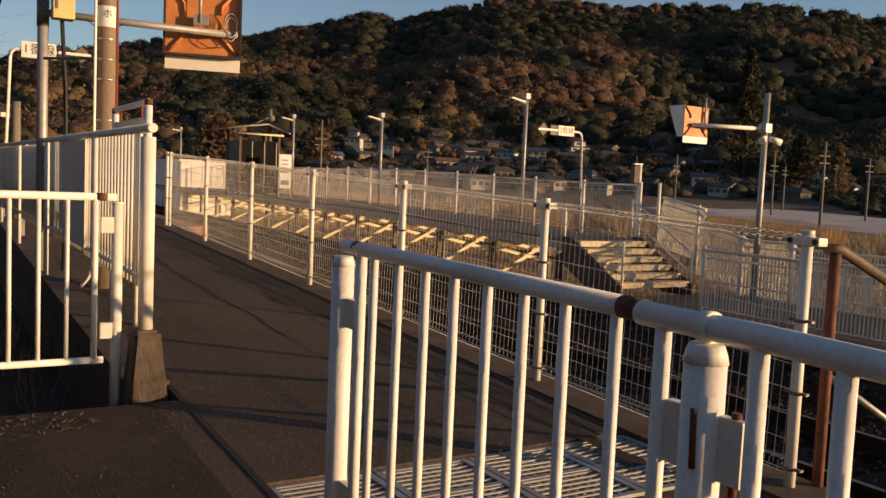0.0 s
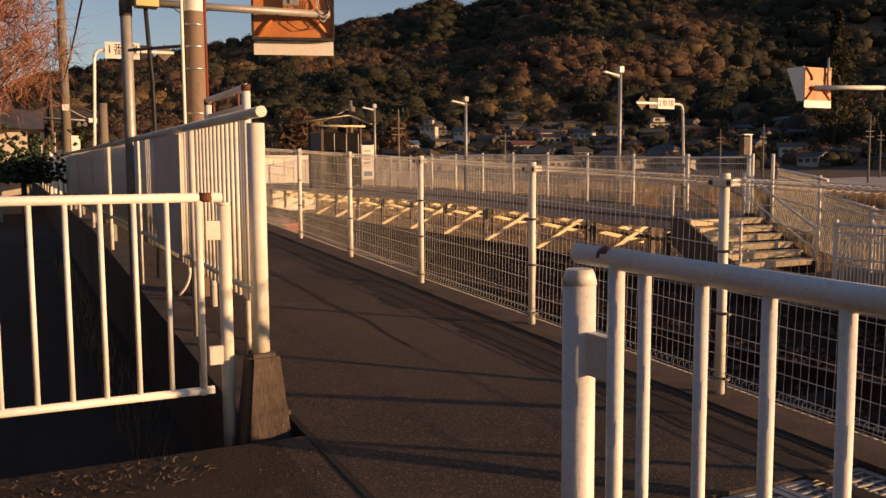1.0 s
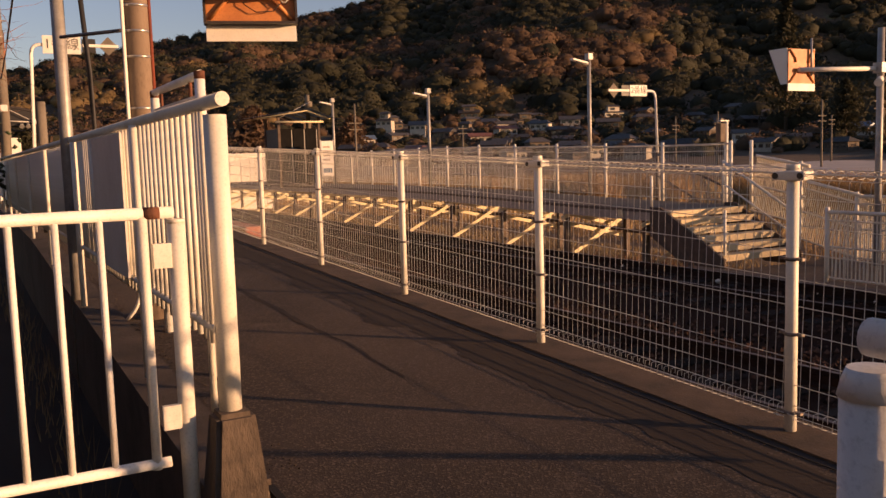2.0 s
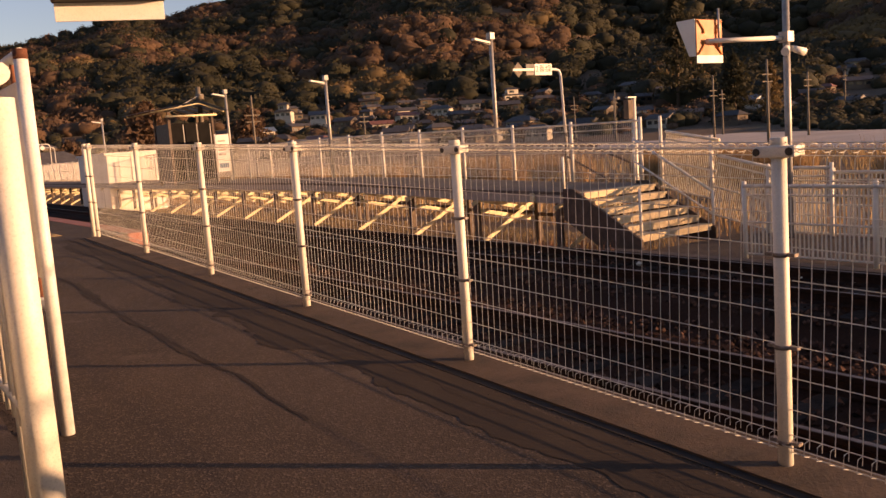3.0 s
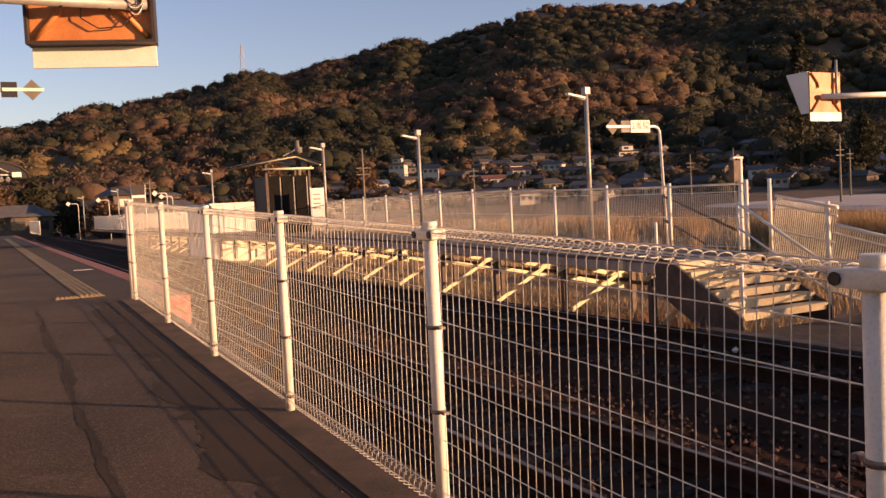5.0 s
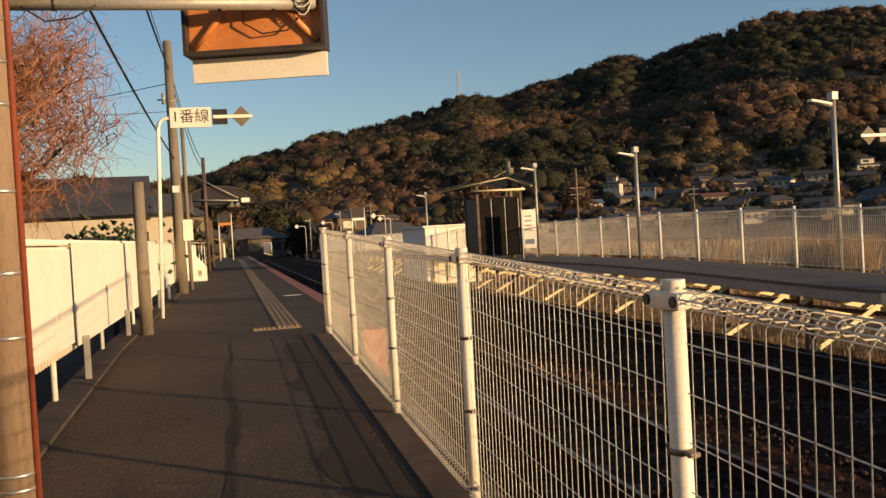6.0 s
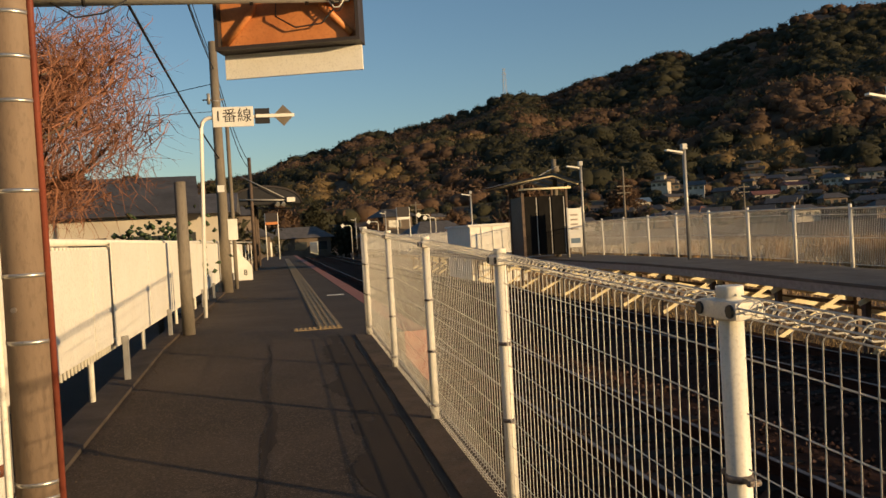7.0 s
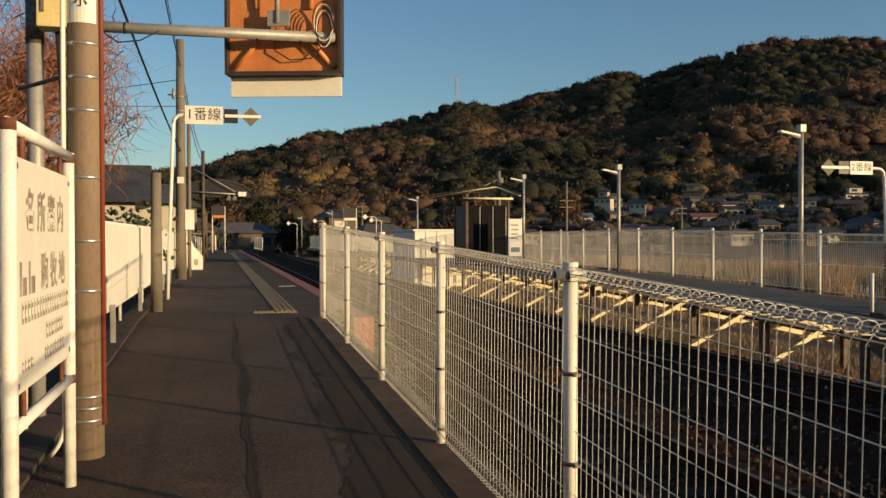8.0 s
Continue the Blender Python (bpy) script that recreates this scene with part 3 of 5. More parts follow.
rg = thing("gate_leaf", "white steel barred gate leaf beside the path with a rusted joint", "gate", (-2.365, -8.0, ramp_z(-8.6)))
GZ = 0.866 - ramp_z(-8.6)
part("top_rail", tube(bmesh.new(), [(0, 0.02, GZ + 0.005), (-0.01, -1.27, GZ)], 0.0215, 14), M_WHITE_RUSTY, rg)
part("bottom_rail", tube(bmesh.new(), [(0, -0.1, 0.1), (-0.01, -1.26, 0.1)], 0.0195, 12), M_WHITE_RUSTY, rg)
part("rust_patch", tube(bmesh.new(), [(-0.01, -1.265, GZ), (-0.01, -1.325, GZ)], 0.0222, 14), M_RUST, rg, "dark rusted joint")
part("rust_patch", tube(bmesh.new(), [(0, -0.07, GZ + 0.005), (0, -0.1, GZ + 0.005)], 0.0222, 14), M_RUST, rg, "dark rusted joint")
GBAR = mesh_of(tube(bmesh.new(), [(0, 0, 0.09), (0, 0, GZ)], 0.0125, 12), "bar", M_WHITE_RUSTY)
GSTILE = mesh_of(tube(bmesh.new(), [(0, 0, 0.04), (0, 0, GZ)], 0.017, 12), "stile", M_WHITE_RUSTY)
part("stile", GSTILE, None, rg, at=Matrix.Translation((0, -0.11, 0)))
for dy in (-0.2, -0.355, -0.508, -0.655, -0.805, -0.95, -1.095, -1.25):
    part("bar", GBAR, None, rg, at=Matrix.Translation((0.008 * dy, dy, 0)))
for z in (0.35, 0.93):
    part("catch_plate", box(bmesh.new(), -0.012, 0.012, -0.1, 0.02, z, z + 0.09, 0.003), M_WHITE, rg)
for (x, y, top, r) in ((-2.37, -7.99, 0.835, 0.035), (-2.385, -9.482, 0.832, 0.036)):
    gp = thing("gate_post", "thick round white steel gate post with a domed cap", "gate post", (x, y, ramp_z(y)))
    h = top - ramp_z(y)
    part("shaft", tube(bmesh.new(), [(0, 0, -0.1), (0, 0, h - 0.02)], r, 20), M_WHITE_RUSTY, gp)
    part("cap", tube(bmesh.new(), [(0, 0, h - 0.028), (0, 0, h - 0.008), (0, 0, h + 0.004)], r * 1.07, 20, True, r * 0.8), M_WHITE_RUSTY, gp)
    if y < -9:
        for sd in (1, -1):
            part("hinge_plate", box(bmesh.new(), 0.0, 0.018, min(sd * 0.02, sd * 0.085), max(sd * 0.02, sd * 0.085), h - 0.22, h - 0.11, 0.003), M_WHITE_RUSTY, gp)
        part("hinge_pin", tube(bmesh.new(), [(-0.032, -0.015, h - 0.2), (-0.033, -0.012, h - 0.1)], 0.006, 8), M_RUST, gp)
        part("hinge_pin", tube(bmesh.new(), [(0.012, -0.062, h - 0.24), (0.012, -0.062, h - 0.1)], 0.0085, 10), M_RUST, gp)
near_rail = thing("railing", "white steel barred railing in line with the gate", "railing", (-2.385, -9.3, ramp_z(-9.6)))
RZ = 0.864 - ramp_z(-9.6)
part("top_rail", tube(bmesh.new(), [(0.0, -0.025, RZ), (0.0, -0.3, RZ), (-0.01, -5, RZ - 0.1)], 0.0225, 14), M_WHITE_RUSTY, near_rail)
part("collar", tube(bmesh.new(), [(0.0, -0.172, RZ), (0.0, -0.195, RZ)], 0.027, 14), M_WHITE, near_rail)
part("bottom_rail", tube(bmesh.new(), [(0, -0.02, 0.12), (0, -5, 0.0)], 0.019, 12), M_WHITE_RUSTY, near_rail)
BAR = mesh_of(tube(bmesh.new(), [(0, 0, 0.1), (0, 0, RZ)], 0.0155, 12), "bar", M_WHITE_RUSTY)
for k, dy in enumerate([-0.083, -0.29, -0.44] + [-0.587 - 0.147 * q for q in range(28)]):
    part("bar", BAR, None, near_rail, at=Matrix.Translation((0, dy, -0.1 * max(0, -dy - 0.3) / 4.7)))

# ---- notice board
nb = thing("notice_board", "white framed notice board with faded lettering, rusty frame", "notice board", (-2.02, -2.94, 0))
for yy in (-0.65, 0.65):
    part("post", tube(bmesh.new(), [(0, yy, ramp_z(-2.94 + yy) - 0.05), (0, yy, 1.6)], 0.03, 14), M_WHITE_RUSTY, nb)
for z in (1.585, 0.46):
    part("rail", tube(bmesh.new(), [(0, -0.66, z), (0, 0.66, z)], 0.025, 12), M_WHITE_RUSTY, nb)
for yy in (-0.42, 0.42):
    part("tie", tube(bmesh.new(), [(0, yy, 1.4), (0, yy, 1.58)], 0.011, 8), M_RUST, nb)
    part("tie", tube(bmesh.new(), [(0, yy, 0.46), (0, yy, 0.64)], 0.011, 8), M_RUST, nb)
for yy, z in ((-0.65, 1.59), (0.65, 1.58), (0.65, 0.47)):
    part("rust_patch", tube(bmesh.new(), [(0, yy, z - 0.03), (0, yy, z + 0.014)], 0.0308, 14), M_RUST, nb, "rusted joint")
board = part("board", box(bmesh.new(), -0.012, 0.012, -0.61, 0.61, 0.585, 1.475, 0.004), M_SIGN, nb, "flat white painted panel")
for yy, zz in ((-0.57, 1.44), (0.57, 1.44), (-0.57, 0.62), (0.57, 0.62)):
    part("screw", tube(bmesh.new(), [(0.012, yy, zz), (0.017, yy, zz)], 0.012, 8), M_CLAMP, board)


def on_board(y, z):
    return Matrix.Translation((0.0125, y, z)) @ FACE_RIGHT


letters("名 所 案 内", 0.175, M_INK, board, on_board(0.0, 1.27), bold=0.004)
letters("駒 牧 地", 0.165, M_INK, board, on_board(0.16, 1.02), bold=0.003)
for y0, y1, z0, z1 in ((-0.53, -0.41, 0.95, 1.08), (-0.37, -0.25, 0.95, 1.08)):
    part("faded_mark", box(bmesh.new(), 0.0122, 0.0135, y0, y0 + 0.035, z0, z1), M_INK, board)
    part("faded_mark", box(bmesh.new(), 0.0122, 0.0135, y0 + 0.05, y1, z0, z0 + 0.07), M_INK, board)
for row, (zc, y0, y1, hh) in enumerate(((0.885, -0.5, 0.5, 0.085), (0.775, -0.02, 0.38, 0.07), (0.68, -0.05, 0.42, 0.06), (0.68, -0.5, -0.3, 0.045))):
    yy = y0
    while yy < y1:
        wdt = rng.uniform(0.03, 0.055)
        bm = bmesh.new()
        box(bm, 0.0122, 0.0135, yy, yy + 0.009, zc - hh / 2, zc + hh / 2)
        box(bm, 0.0122, 0.0135, yy + 0.014, yy + wdt, zc - hh / 2, zc - hh / 4)
        box(bm, 0.0122, 0.0135, yy + 0.014, yy + wdt, zc + hh / 8, zc + hh / 3)
        part("faded_mark", bm, M_INK, board)
        yy += wdt + 0.02

# ---- thick pole with bands
pole = thing("utility_pole", "thick brown utility pole with bright metal bands", "pole", (-2.015, -1.74, ramp_z(-1.74)))
part("shaft", tube(bmesh.new(), [(0, 0, -0.2), (0, 0, 7.5)], 0.096, 28, True, 0.078), M_POLE, pole)
for z in (0.28, 0.345, 0.21, 0.94, 1.22, 1.575, 1.95, 2.135, 2.32, 2.95, 3.4, 4.2, 5.2, 6.2):
    part("band", tube(bmesh.new(), [(0, 0, z - 0.009), (0, 0, z + 0.009)], 0.0975 - z * 0.0022, 28), M_BAND, pole, "bright steel band")
part("cable_cover", tube(bmesh.new(), [(0.096, -0.03, 0.18), (0.082, -0.027, 7.3)], 0.015, 8), M_RED, pole, "red-brown cable cover")
part("conduit", tube(bmesh.new(), bent((-0.1, -0.055, 7), (-0.105, -0.06, 0.12), (-0.2, 0.02, 0.0), 0.12), 0.0135, 10), M_CREAM, pole, "thin cream conduit")
part("step_bolt", tube(bmesh.new(), [(-0.03, -0.08, 1.08), (-0.032, -0.105, 1.08)], 0.012, 8), M_CLAMP, pole)
part("clamp_arm", tube(bmesh.new(), [(-0.1, -0.02, 2.14), (-0.46, 0.6, 2.16)], 0.014, 8), M_CLAMP, pole)
bm = bmesh.new()
for k in range(9):
    a0, a1 = radians(-150 + k * 12), radians(-150 + (k + 1) * 12)
    vs = [bm.verts.new((0.097 * math.cos(a), 0.097 * math.sin(a), z)) for a, z in ((a0, 2.43), (a1, 2.43), (a1, 2.62), (a0, 2.62))]
    bm.faces.new(vs)
plate = part("plate", bm, M_SIGN, pole, "white wrapped plate")
letters("ホ", 0.085, M_BLACK, plate, Matrix.Translation((-0.005, -0.099, 2.545)) @ FACE_BACK, depth=0.001)

# ---- grey bracket pole with box, arm and mirror housing
gpole = thing("bracket_pole", "grey steel pole carrying an arm, a box and an orange-backed housing", "pole", (-2.45, -0.78, -0.75))
part("shaft", tube(bmesh.new(), [(0, 0, -0.1), (0, 0, 4.3)], 0.052, 20), M_GALV, gpole)
part("arm", tube(bmesh.new(), [(-0.05, 0, 3.335), (1.97, -0.02, 3.345)], 0.037, 16), M_GALV, gpole)
for x in (0.55, 1.42, 1.72, 1.86):
    part("strap", tube(bmesh.new(), [(x, -0.004, 3.338), (x + 0.02, -0.004, 3.338)], 0.0395, 14), M_BLACK, gpole)
boxp = part("switch_box", box(bmesh.new(), 0.06, 0.26, -0.28, -0.1, 3.26, 3.72, 0.008), M_YELLOWBOX, gpole, "pale yellow steel switch box")
part("latch", box(bmesh.new(), 0.085, 0.105, -0.29, -0.28, 3.35, 3.43), M_CLAMP, boxp)
part("cable", tube(bmesh.new(), [(0.16, -0.12, 3.28), (0.2, -0.1, 2.6), (0.22, -0.08, 1.4), (0.2, -0.05, 0.6)], 0.02, 8), M_CABLE, gpole)
part("loose_wire", tube(bmesh.new(), [(0.4, -0.05, 3.31), (0.52, -0.05, 3.23), (0.66, -0.05, 3.25), (0.78, -0.045, 3.32)], 0.005, 6), M_CABLE, gpole)
part("pole_band", tube(bmesh.new(), [(0, 0, 3.2), (0, 0, 3.5)], 0.058, 16), M_CLAMP, gpole)

housing = part("mirror_housing", bmesh.new(), M_DARKFRAME, gpole)
hm = Matrix.Translation((1.62, 0.09, 3.478)) @ Matrix.Rotation(radians(-16.5), 4, "Z")
housing.matrix_local = hm


def fill(ob, bm, mat):
    ob.data = mesh_of(bm, ob.name.split(".")[0], mat)


def housing_frame(w, h, d, parent):
    """Four dark bars round a housing."""
    t = 0.02
    for q in ((-w / 2, -w / 2 + t, -0.04, d, -h / 2, h / 2), (w / 2 - t, w / 2, -0.04, d, -h / 2, h / 2), (-w / 2 + t, w / 2 - t, -0.04, d, -h / 2, -h / 2 + t), (-w / 2 + t, w / 2 - t, -0.04, d, h / 2 - t, h / 2)):
        part("frame_bar", box(bmesh.new(), *q), M_DARKFRAME, parent, "dark frame bar")


def housing_back(w, h, parent, at=None):
    """The orange pan of a housing with its four pressed ribs."""
    pan = part("back_panel", box(bmesh.new(), -w / 2 + 0.02, w / 2 - 0.02, 0.02, 0.05, -h / 2 + 0.02, h / 2 - 0.02, 0.006), M_ORANGE, parent, "orange-brown ribbed back panel", at)
    for sx in (-1, 1):
        for sz in (-1, 1):
            part("rib", tube(bmesh.new(), [(sx * w * 0.44, 0.012, sz * h * 0.44), (sx * w * 0.24, 0.004, sz * h * 0.22), (sx * w * 0.23, 0.004, sz * h * 0.1)], 0.02, 8), M_ORANGE, parent, at=at)
    return pan


fill(housing, box(bmesh.new(), -0.39, 0.39, 0.052, 0.098, -0.365, 0.365), M_DARKFRAME)
housing_frame(0.83, 0.78, 0.12, housing)
housing_back(0.83, 0.78, housing)
part("front_panel", box(bmesh.new(), -0.41, 0.41, 0.1, 0.118, -0.385, 0.385), M_CREAM, housing)
part("lower_plate", box(bmesh.new(), -0.4, 0.405, 0.07, 0.09, -0.535, -0.395, 0.003), M_CREAM, housing, "plain cream lower plate")
part("hanger", tube(bmesh.new(), [(-0.03, -0.07, 0.42), (-0.03, -0.07, -0.04)], 0.018, 10), M_GALV, housing)
part("hanger_plate", box(bmesh.new(), -0.1, 0.06, -0.075, -0.055, -0.06, 0.05, 0.004), M_GALV, housing)
for k in range(5):
    part("wire_loop", tube(bmesh.new(), [(0.3 + 0.07 * math.cos(a) * (0.7 + 0.1 * k), -0.05 - 0.008 * k, -0.1 + 0.13 * math.sin(a) + 0.02 * k) for a in [i * math.tau / 14 for i in range(15)]], 0.004, 5), M_CREAM if k % 2 else M_CABLE, housing)
part("wire_loop", tube(bmesh.new(), [(-0.05, -0.02, -0.06), (-0.06, -0.02, -0.22), (0.05, -0.02, -0.29), (0.2, -0.02, -0.28), (0.28, -0.02, -0.2)], 0.005, 5), M_CABLE, housing)

# ---- platform furniture
stub = thing("short_pole", "short weathered brown pole stub with metal bands", "pole", (-2.13, 5.78, 0.15))
part("shaft", tube(bmesh.new(), [(0, 0, -0.1), (0, 0, 1.94)], 0.082, 18, True, 0.07), M_OLDPOLE, stub)
for z in (0.3, 1.18, 1.66):
    part("band", tube(bmesh.new(), [(0, 0, z - 0.01), (0, 0, z + 0.01)], 0.08 - 0.006 * z, 18), M_BAND, stub)


def track_sign(x, y, z0, height, reach, flip, text, label, half=0.25):
    """Hooked pole with a track number plate, a black plate and a diamond."""
    s = thing("track_sign", label, "sign", (x, y, z0))
    f = flip
    part("pole", tube(bmesh.new(), bent((0, 0, -0.1), (0.12 * f, 0, height), (reach * f, -0.02, height), 0.16, 8), 0.03, 12), M_WHITE_RUSTY, s)
    px = 0.61 * f if f > 0 else 0.66 * f
    p = part("plate", box(bmesh.new(), px - half, px + half, -0.05, -0.03, height - half * 0.5, height + half * 0.5, 0.003), M_SIGN, s, "cream plate with black lettering")
    letters(text, 0.74 * half, M_BLACK, p, Matrix.Translation((px, -0.0515, height + 0.005)) @ FACE_BACK, depth=0.001)
    bx = px + (half + 0.135) * f
    b = part("black_plate", box(bmesh.new(), bx - 0.115, bx + 0.115, -0.045, -0.028, height - 0.12, height + 0.12, 0.003), M_BLACK, s)
    bm = bmesh.new()
    bmesh.ops.create_cone(bm, cap_ends=True, segments=4, radius1=0.165, radius2=0.165, depth=0.02, matrix=Matrix.Translation((bx + 0.33 * f, -0.03, height)) @ Matrix.Rotation(radians(90), 4, "X"))
    part("diamond", bm, M_OLDPOLE, s, "dull grey diamond plate")
    part("stripe", box(bmesh.new(), min(bx - 0.1 * f, bx + 0.5 * f), max(bx - 0.1 * f, bx + 0.5 * f), -0.065, -0.047, height - 0.025, height + 0.025), M_CREAM, s)
    return s


track_sign(-2.13, 8.38, 0.15, 3.11, 1.45, 1, "1番線", "white hooked pole with a first-track sign and diamond", 0.31)
tall = thing("utility_pole", "tall weathered concrete utility pole with fittings", "pole", (-2.2, 15.8, 0.15))
part("shaft", tube(bmesh.new(), [(0, 0, -0.2), (0, 0, 5.99)], 0.138, 20, True, 0.095), M_OLDPOLE, tall)
for z in (2.9, 4.2, 4.55):
    part("band", tube(bmesh.new(), [(0, 0, z), (0, 0, z + 0.03)], 0.112, 18), M_GALV, tall)
part("plate", box(bmesh.new(), -0.08, 0.08, -0.135, -0.12, 2.4, 2.56), M_SIGN, tall)
part("insulator", tube(bmesh.new(), [(-0.16, -0.05, 4.5), (-0.16, -0.05, 4.75)], 0.04, 10), M_GALV, tall)
part("bracket", tube(bmesh.new(), [(-0.3, -0.05, 4.6), (0.2, -0.05, 4.6)], 0.018, 8), M_CLAMP, tall)
part("meter_box", box(bmesh.new(), 0.1, 0.32, -0.1, 0.1, 1.25, 1.75, 0.01), M_CREAM, tall)
second = thing("utility_pole", "slim pale pole beside the taller pole", "pole", (-2.05, 17.4, 0.15))
part("shaft", tube(bmesh.new(), [(0, 0, -0.2), (0, 0, 4.6)], 0.05, 14), M_OLDPOLE, second)

mark = thing("stop_marker", "white slanted stop marker plate with a figure", "marker", (-2.05, 23.0, 0.15))
bm = bmesh.new()
vs = [bm.verts.new(v) for v in ((-0.35, 0, 0), (0.25, 0, 0.0), (0.25, 0, 0.45), (-0.05, 0, 0.8), (-0.35, 0, 1.6))]
f = bm.faces.new(vs)
ext = bmesh.ops.extrude_face_region(bm, geom=[f])
bmesh.ops.translate(bm, verts=[v for v in ext["geom"] if isinstance(v, bmesh.types.BMVert)], vec=(0, 0.03, 0))
mp = part("plate", bm, M_SIGN, mark)
letters("8", 0.26, M_BLACK, mp, Matrix.Translation((0.03, -0.003, 0.24)) @ FACE_BACK, depth=0.001)

# waiting shelter on the platform
sh = thing("platform_shelter", "dark arched canopy on steel posts over the platform", "shelter", (-1.95, 33, 0.15))
bm = bmesh.new()
rows = []
for i in range(11):
    a = math.pi * i / 10
    rows.append([bm.verts.new((0.55 - 1.6 * math.cos(a), yy, 2.85 + 0.75 * math.sin(a) + dz)) for yy, dz in ((0, 0), (9, 0), (9, 0.08), (0, 0.08))])
for a, b in zip(rows, rows[1:]):
    for k in range(4):
        bm.faces.new((a[k], a[(k + 1) % 4], b[(k + 1) % 4], b[k]))
bm.faces.new(rows[0])
bm.faces.new(rows[-1])
part("canopy", bm, M_DARKFRAME, sh, "dark arched roof")
bm = bmesh.new()
for i in range(10):
    a0, a1 = math.pi * i / 10, math.pi * (i + 1) / 10
    bm.faces.new([bm.verts.new(v) for v in ((0.55 - 1.55 * math.cos(a0), 0.05, 2.85), (0.55 - 1.55 * math.cos(a1), 0.05, 2.85), (0.55 - 1.55 * math.cos(a1), 0.05, 2.85 + 0.75 * math.sin(a1)), (0.55 - 1.55 * math.cos(a0), 0.05, 2.85 + 0.75 * math.sin(a0)))])
part("gable", bm, M_BLACK, sh)
for yy in (0, 4.5, 9):
    part("post", tube(bmesh.new(), [(0, yy, -0.1), (0, yy, 4.9 if yy == 0 else 3.2)], 0.075, 14), M_STEEL, sh)
    part("cross_arm", tube(bmesh.new(), [(-0.6, yy - 0.1, 3.1), (1.75, yy - 0.1, 2.98)], 0.035, 10), M_GALV, sh)
part("stay", tube(bmesh.new(), [(-0.4, -0.1, 4.1), (1.4, -0.12, 3.1)], 0.02, 8), M_GALV, sh)
part("lamp", box(bmesh.new(), 1.5, 1.85, -0.25, 0.0, 2.9, 3.1, 0.02), M_CREAM, sh)
for x in (1.1, 1.35):
    part("speaker", tube(bmesh.new(), [(x, -0.2, 2.8), (x, -0.05, 2.92)], 0.1, 12, True, 0.05), M_GALV, sh)

# ---- tracks
bed = bmesh.new()
ys = [-60, -20, -8, 0, 10, 25, 50, 90, 150]
for x0, x1, x2, x3 in ((0.7, 1.1, 3.5, 4.0), (4.35, 4.8, 7.2, 7.65)):
    rows = []
    for yy in ys:
        rows.append([bed.verts.new(v) for v in ((x0, yy, -1.03), (x1, yy, -0.905), (x2, yy, -0.905), (x3, yy, -1.03))])
    for a, b in zip(rows, rows[1:]):
        for k in range(3):
            bed.faces.new((a[k], a[k + 1], b[k + 1], b[k]))
solid("track_bed", bed, M_BALLAST, "dark rust-stained ballast bed of two tracks", "track bed", kind="structure")
solid("track_floor", box(bmesh.new(), 0.16, 8.0, -60, 120, -1.2, -1.014), M_BALLAST, "dark stony ground between the tracks", "ground", kind="structure")


def rail_mesh():
    bm = bmesh.new()
    prof = [(-0.06, 0), (0.06, 0), (0.06, 0.012), (0.01, 0.03), (0.01, 0.1), (0.032, 0.115), (0.032, 0.145), (-0.032, 0.145), (-0.032, 0.115), (-0.01, 0.1), (-0.01, 0.03), (-0.06, 0.012)]
    a = [bm.verts.new((x, -60, z)) for x, z in prof]
    b = [bm.verts.new((x, 150, z)) for x, z in prof]
    for k in range(len(prof)):
        bm.faces.new((a[k], a[(k + 1) % len(prof)], b[(k + 1) % len(prof)], b[k]))
    return mesh_of(bm, "rail", M_RAIL)


RAIL = rail_mesh()
HEAD = mesh_of(box(bmesh.new(), -0.022, 0.022, -60, 150, 0.1455, 0.148), "rail_head", M_RAILTOP)
SLEEP = mesh_of(box(bmesh.new(), -1.05, 1.05, -0.11, 0.11, -0.14, 0.012, 0.012), "sleeper", M_SLEEPER)
for cx in (2.3, 6.1):
    tr = thing("railway_track", "rusty railway track with weathered sleepers in dark ballast", "railway track", (cx, 0, -0.9), group="tracks", kind="")
    for s in (-0.567, 0.567):
        r = part("rail", RAIL, None, tr, at=Matrix.Translation((s, 0, 0.01)))
        part("rail_head", HEAD, None, r, "worn bright rail head")
    for k in range(100):
        part("sleeper", SLEEP, None, tr, at=Matrix.Translation((0, -10 + 0.62 * k, 0)) @ Matrix.Rotation(rng.uniform(-0.015, 0.015), 4, "Z"))

# loose stones of the ballast
sv, sf = [], []
OCT = np.array([(1, 0, 0), (-1, 0, 0), (0, 1, 0), (0, -1, 0), (0, 0, 1), (0, 0, -1)], float)
OCTF = [(0, 2, 4), (2, 1, 4), (1, 3, 4), (3, 0, 4), (2, 0, 5), (1, 2, 5), (3, 1, 5), (0, 3, 5)]
for k in range(16000):
    x, y = nrng.uniform(0.75, 7.7), -8 + 34 * nrng.random() ** 1.5
    z = -0.905 if (1.0 < x < 3.6 or 4.7 < x < 7.3) else -1.0
    s = nrng.uniform(0.018, 0.042)
    base = len(sv)
    pts = OCT * nrng.uniform(0.6, 1.3, (6, 3)) * s
    a = nrng.uniform(0, 6.3)
    c, d = math.cos(a), math.sin(a)
    for p in pts:
        sv.append((x + p[0] * c - p[1] * d, y + p[0] * d + p[1] * c, z + 0.008 + p[2] * 0.8))
    sf += [(base + i, base + j, base + m) for i, j, m in OCTF]
tagged(new("ballast_stones", raw_mesh("ballast_stones", sv, sf, M_STONE)), "loose rust-brown ballast stones along the tracks", "ballast", kind="stuff")

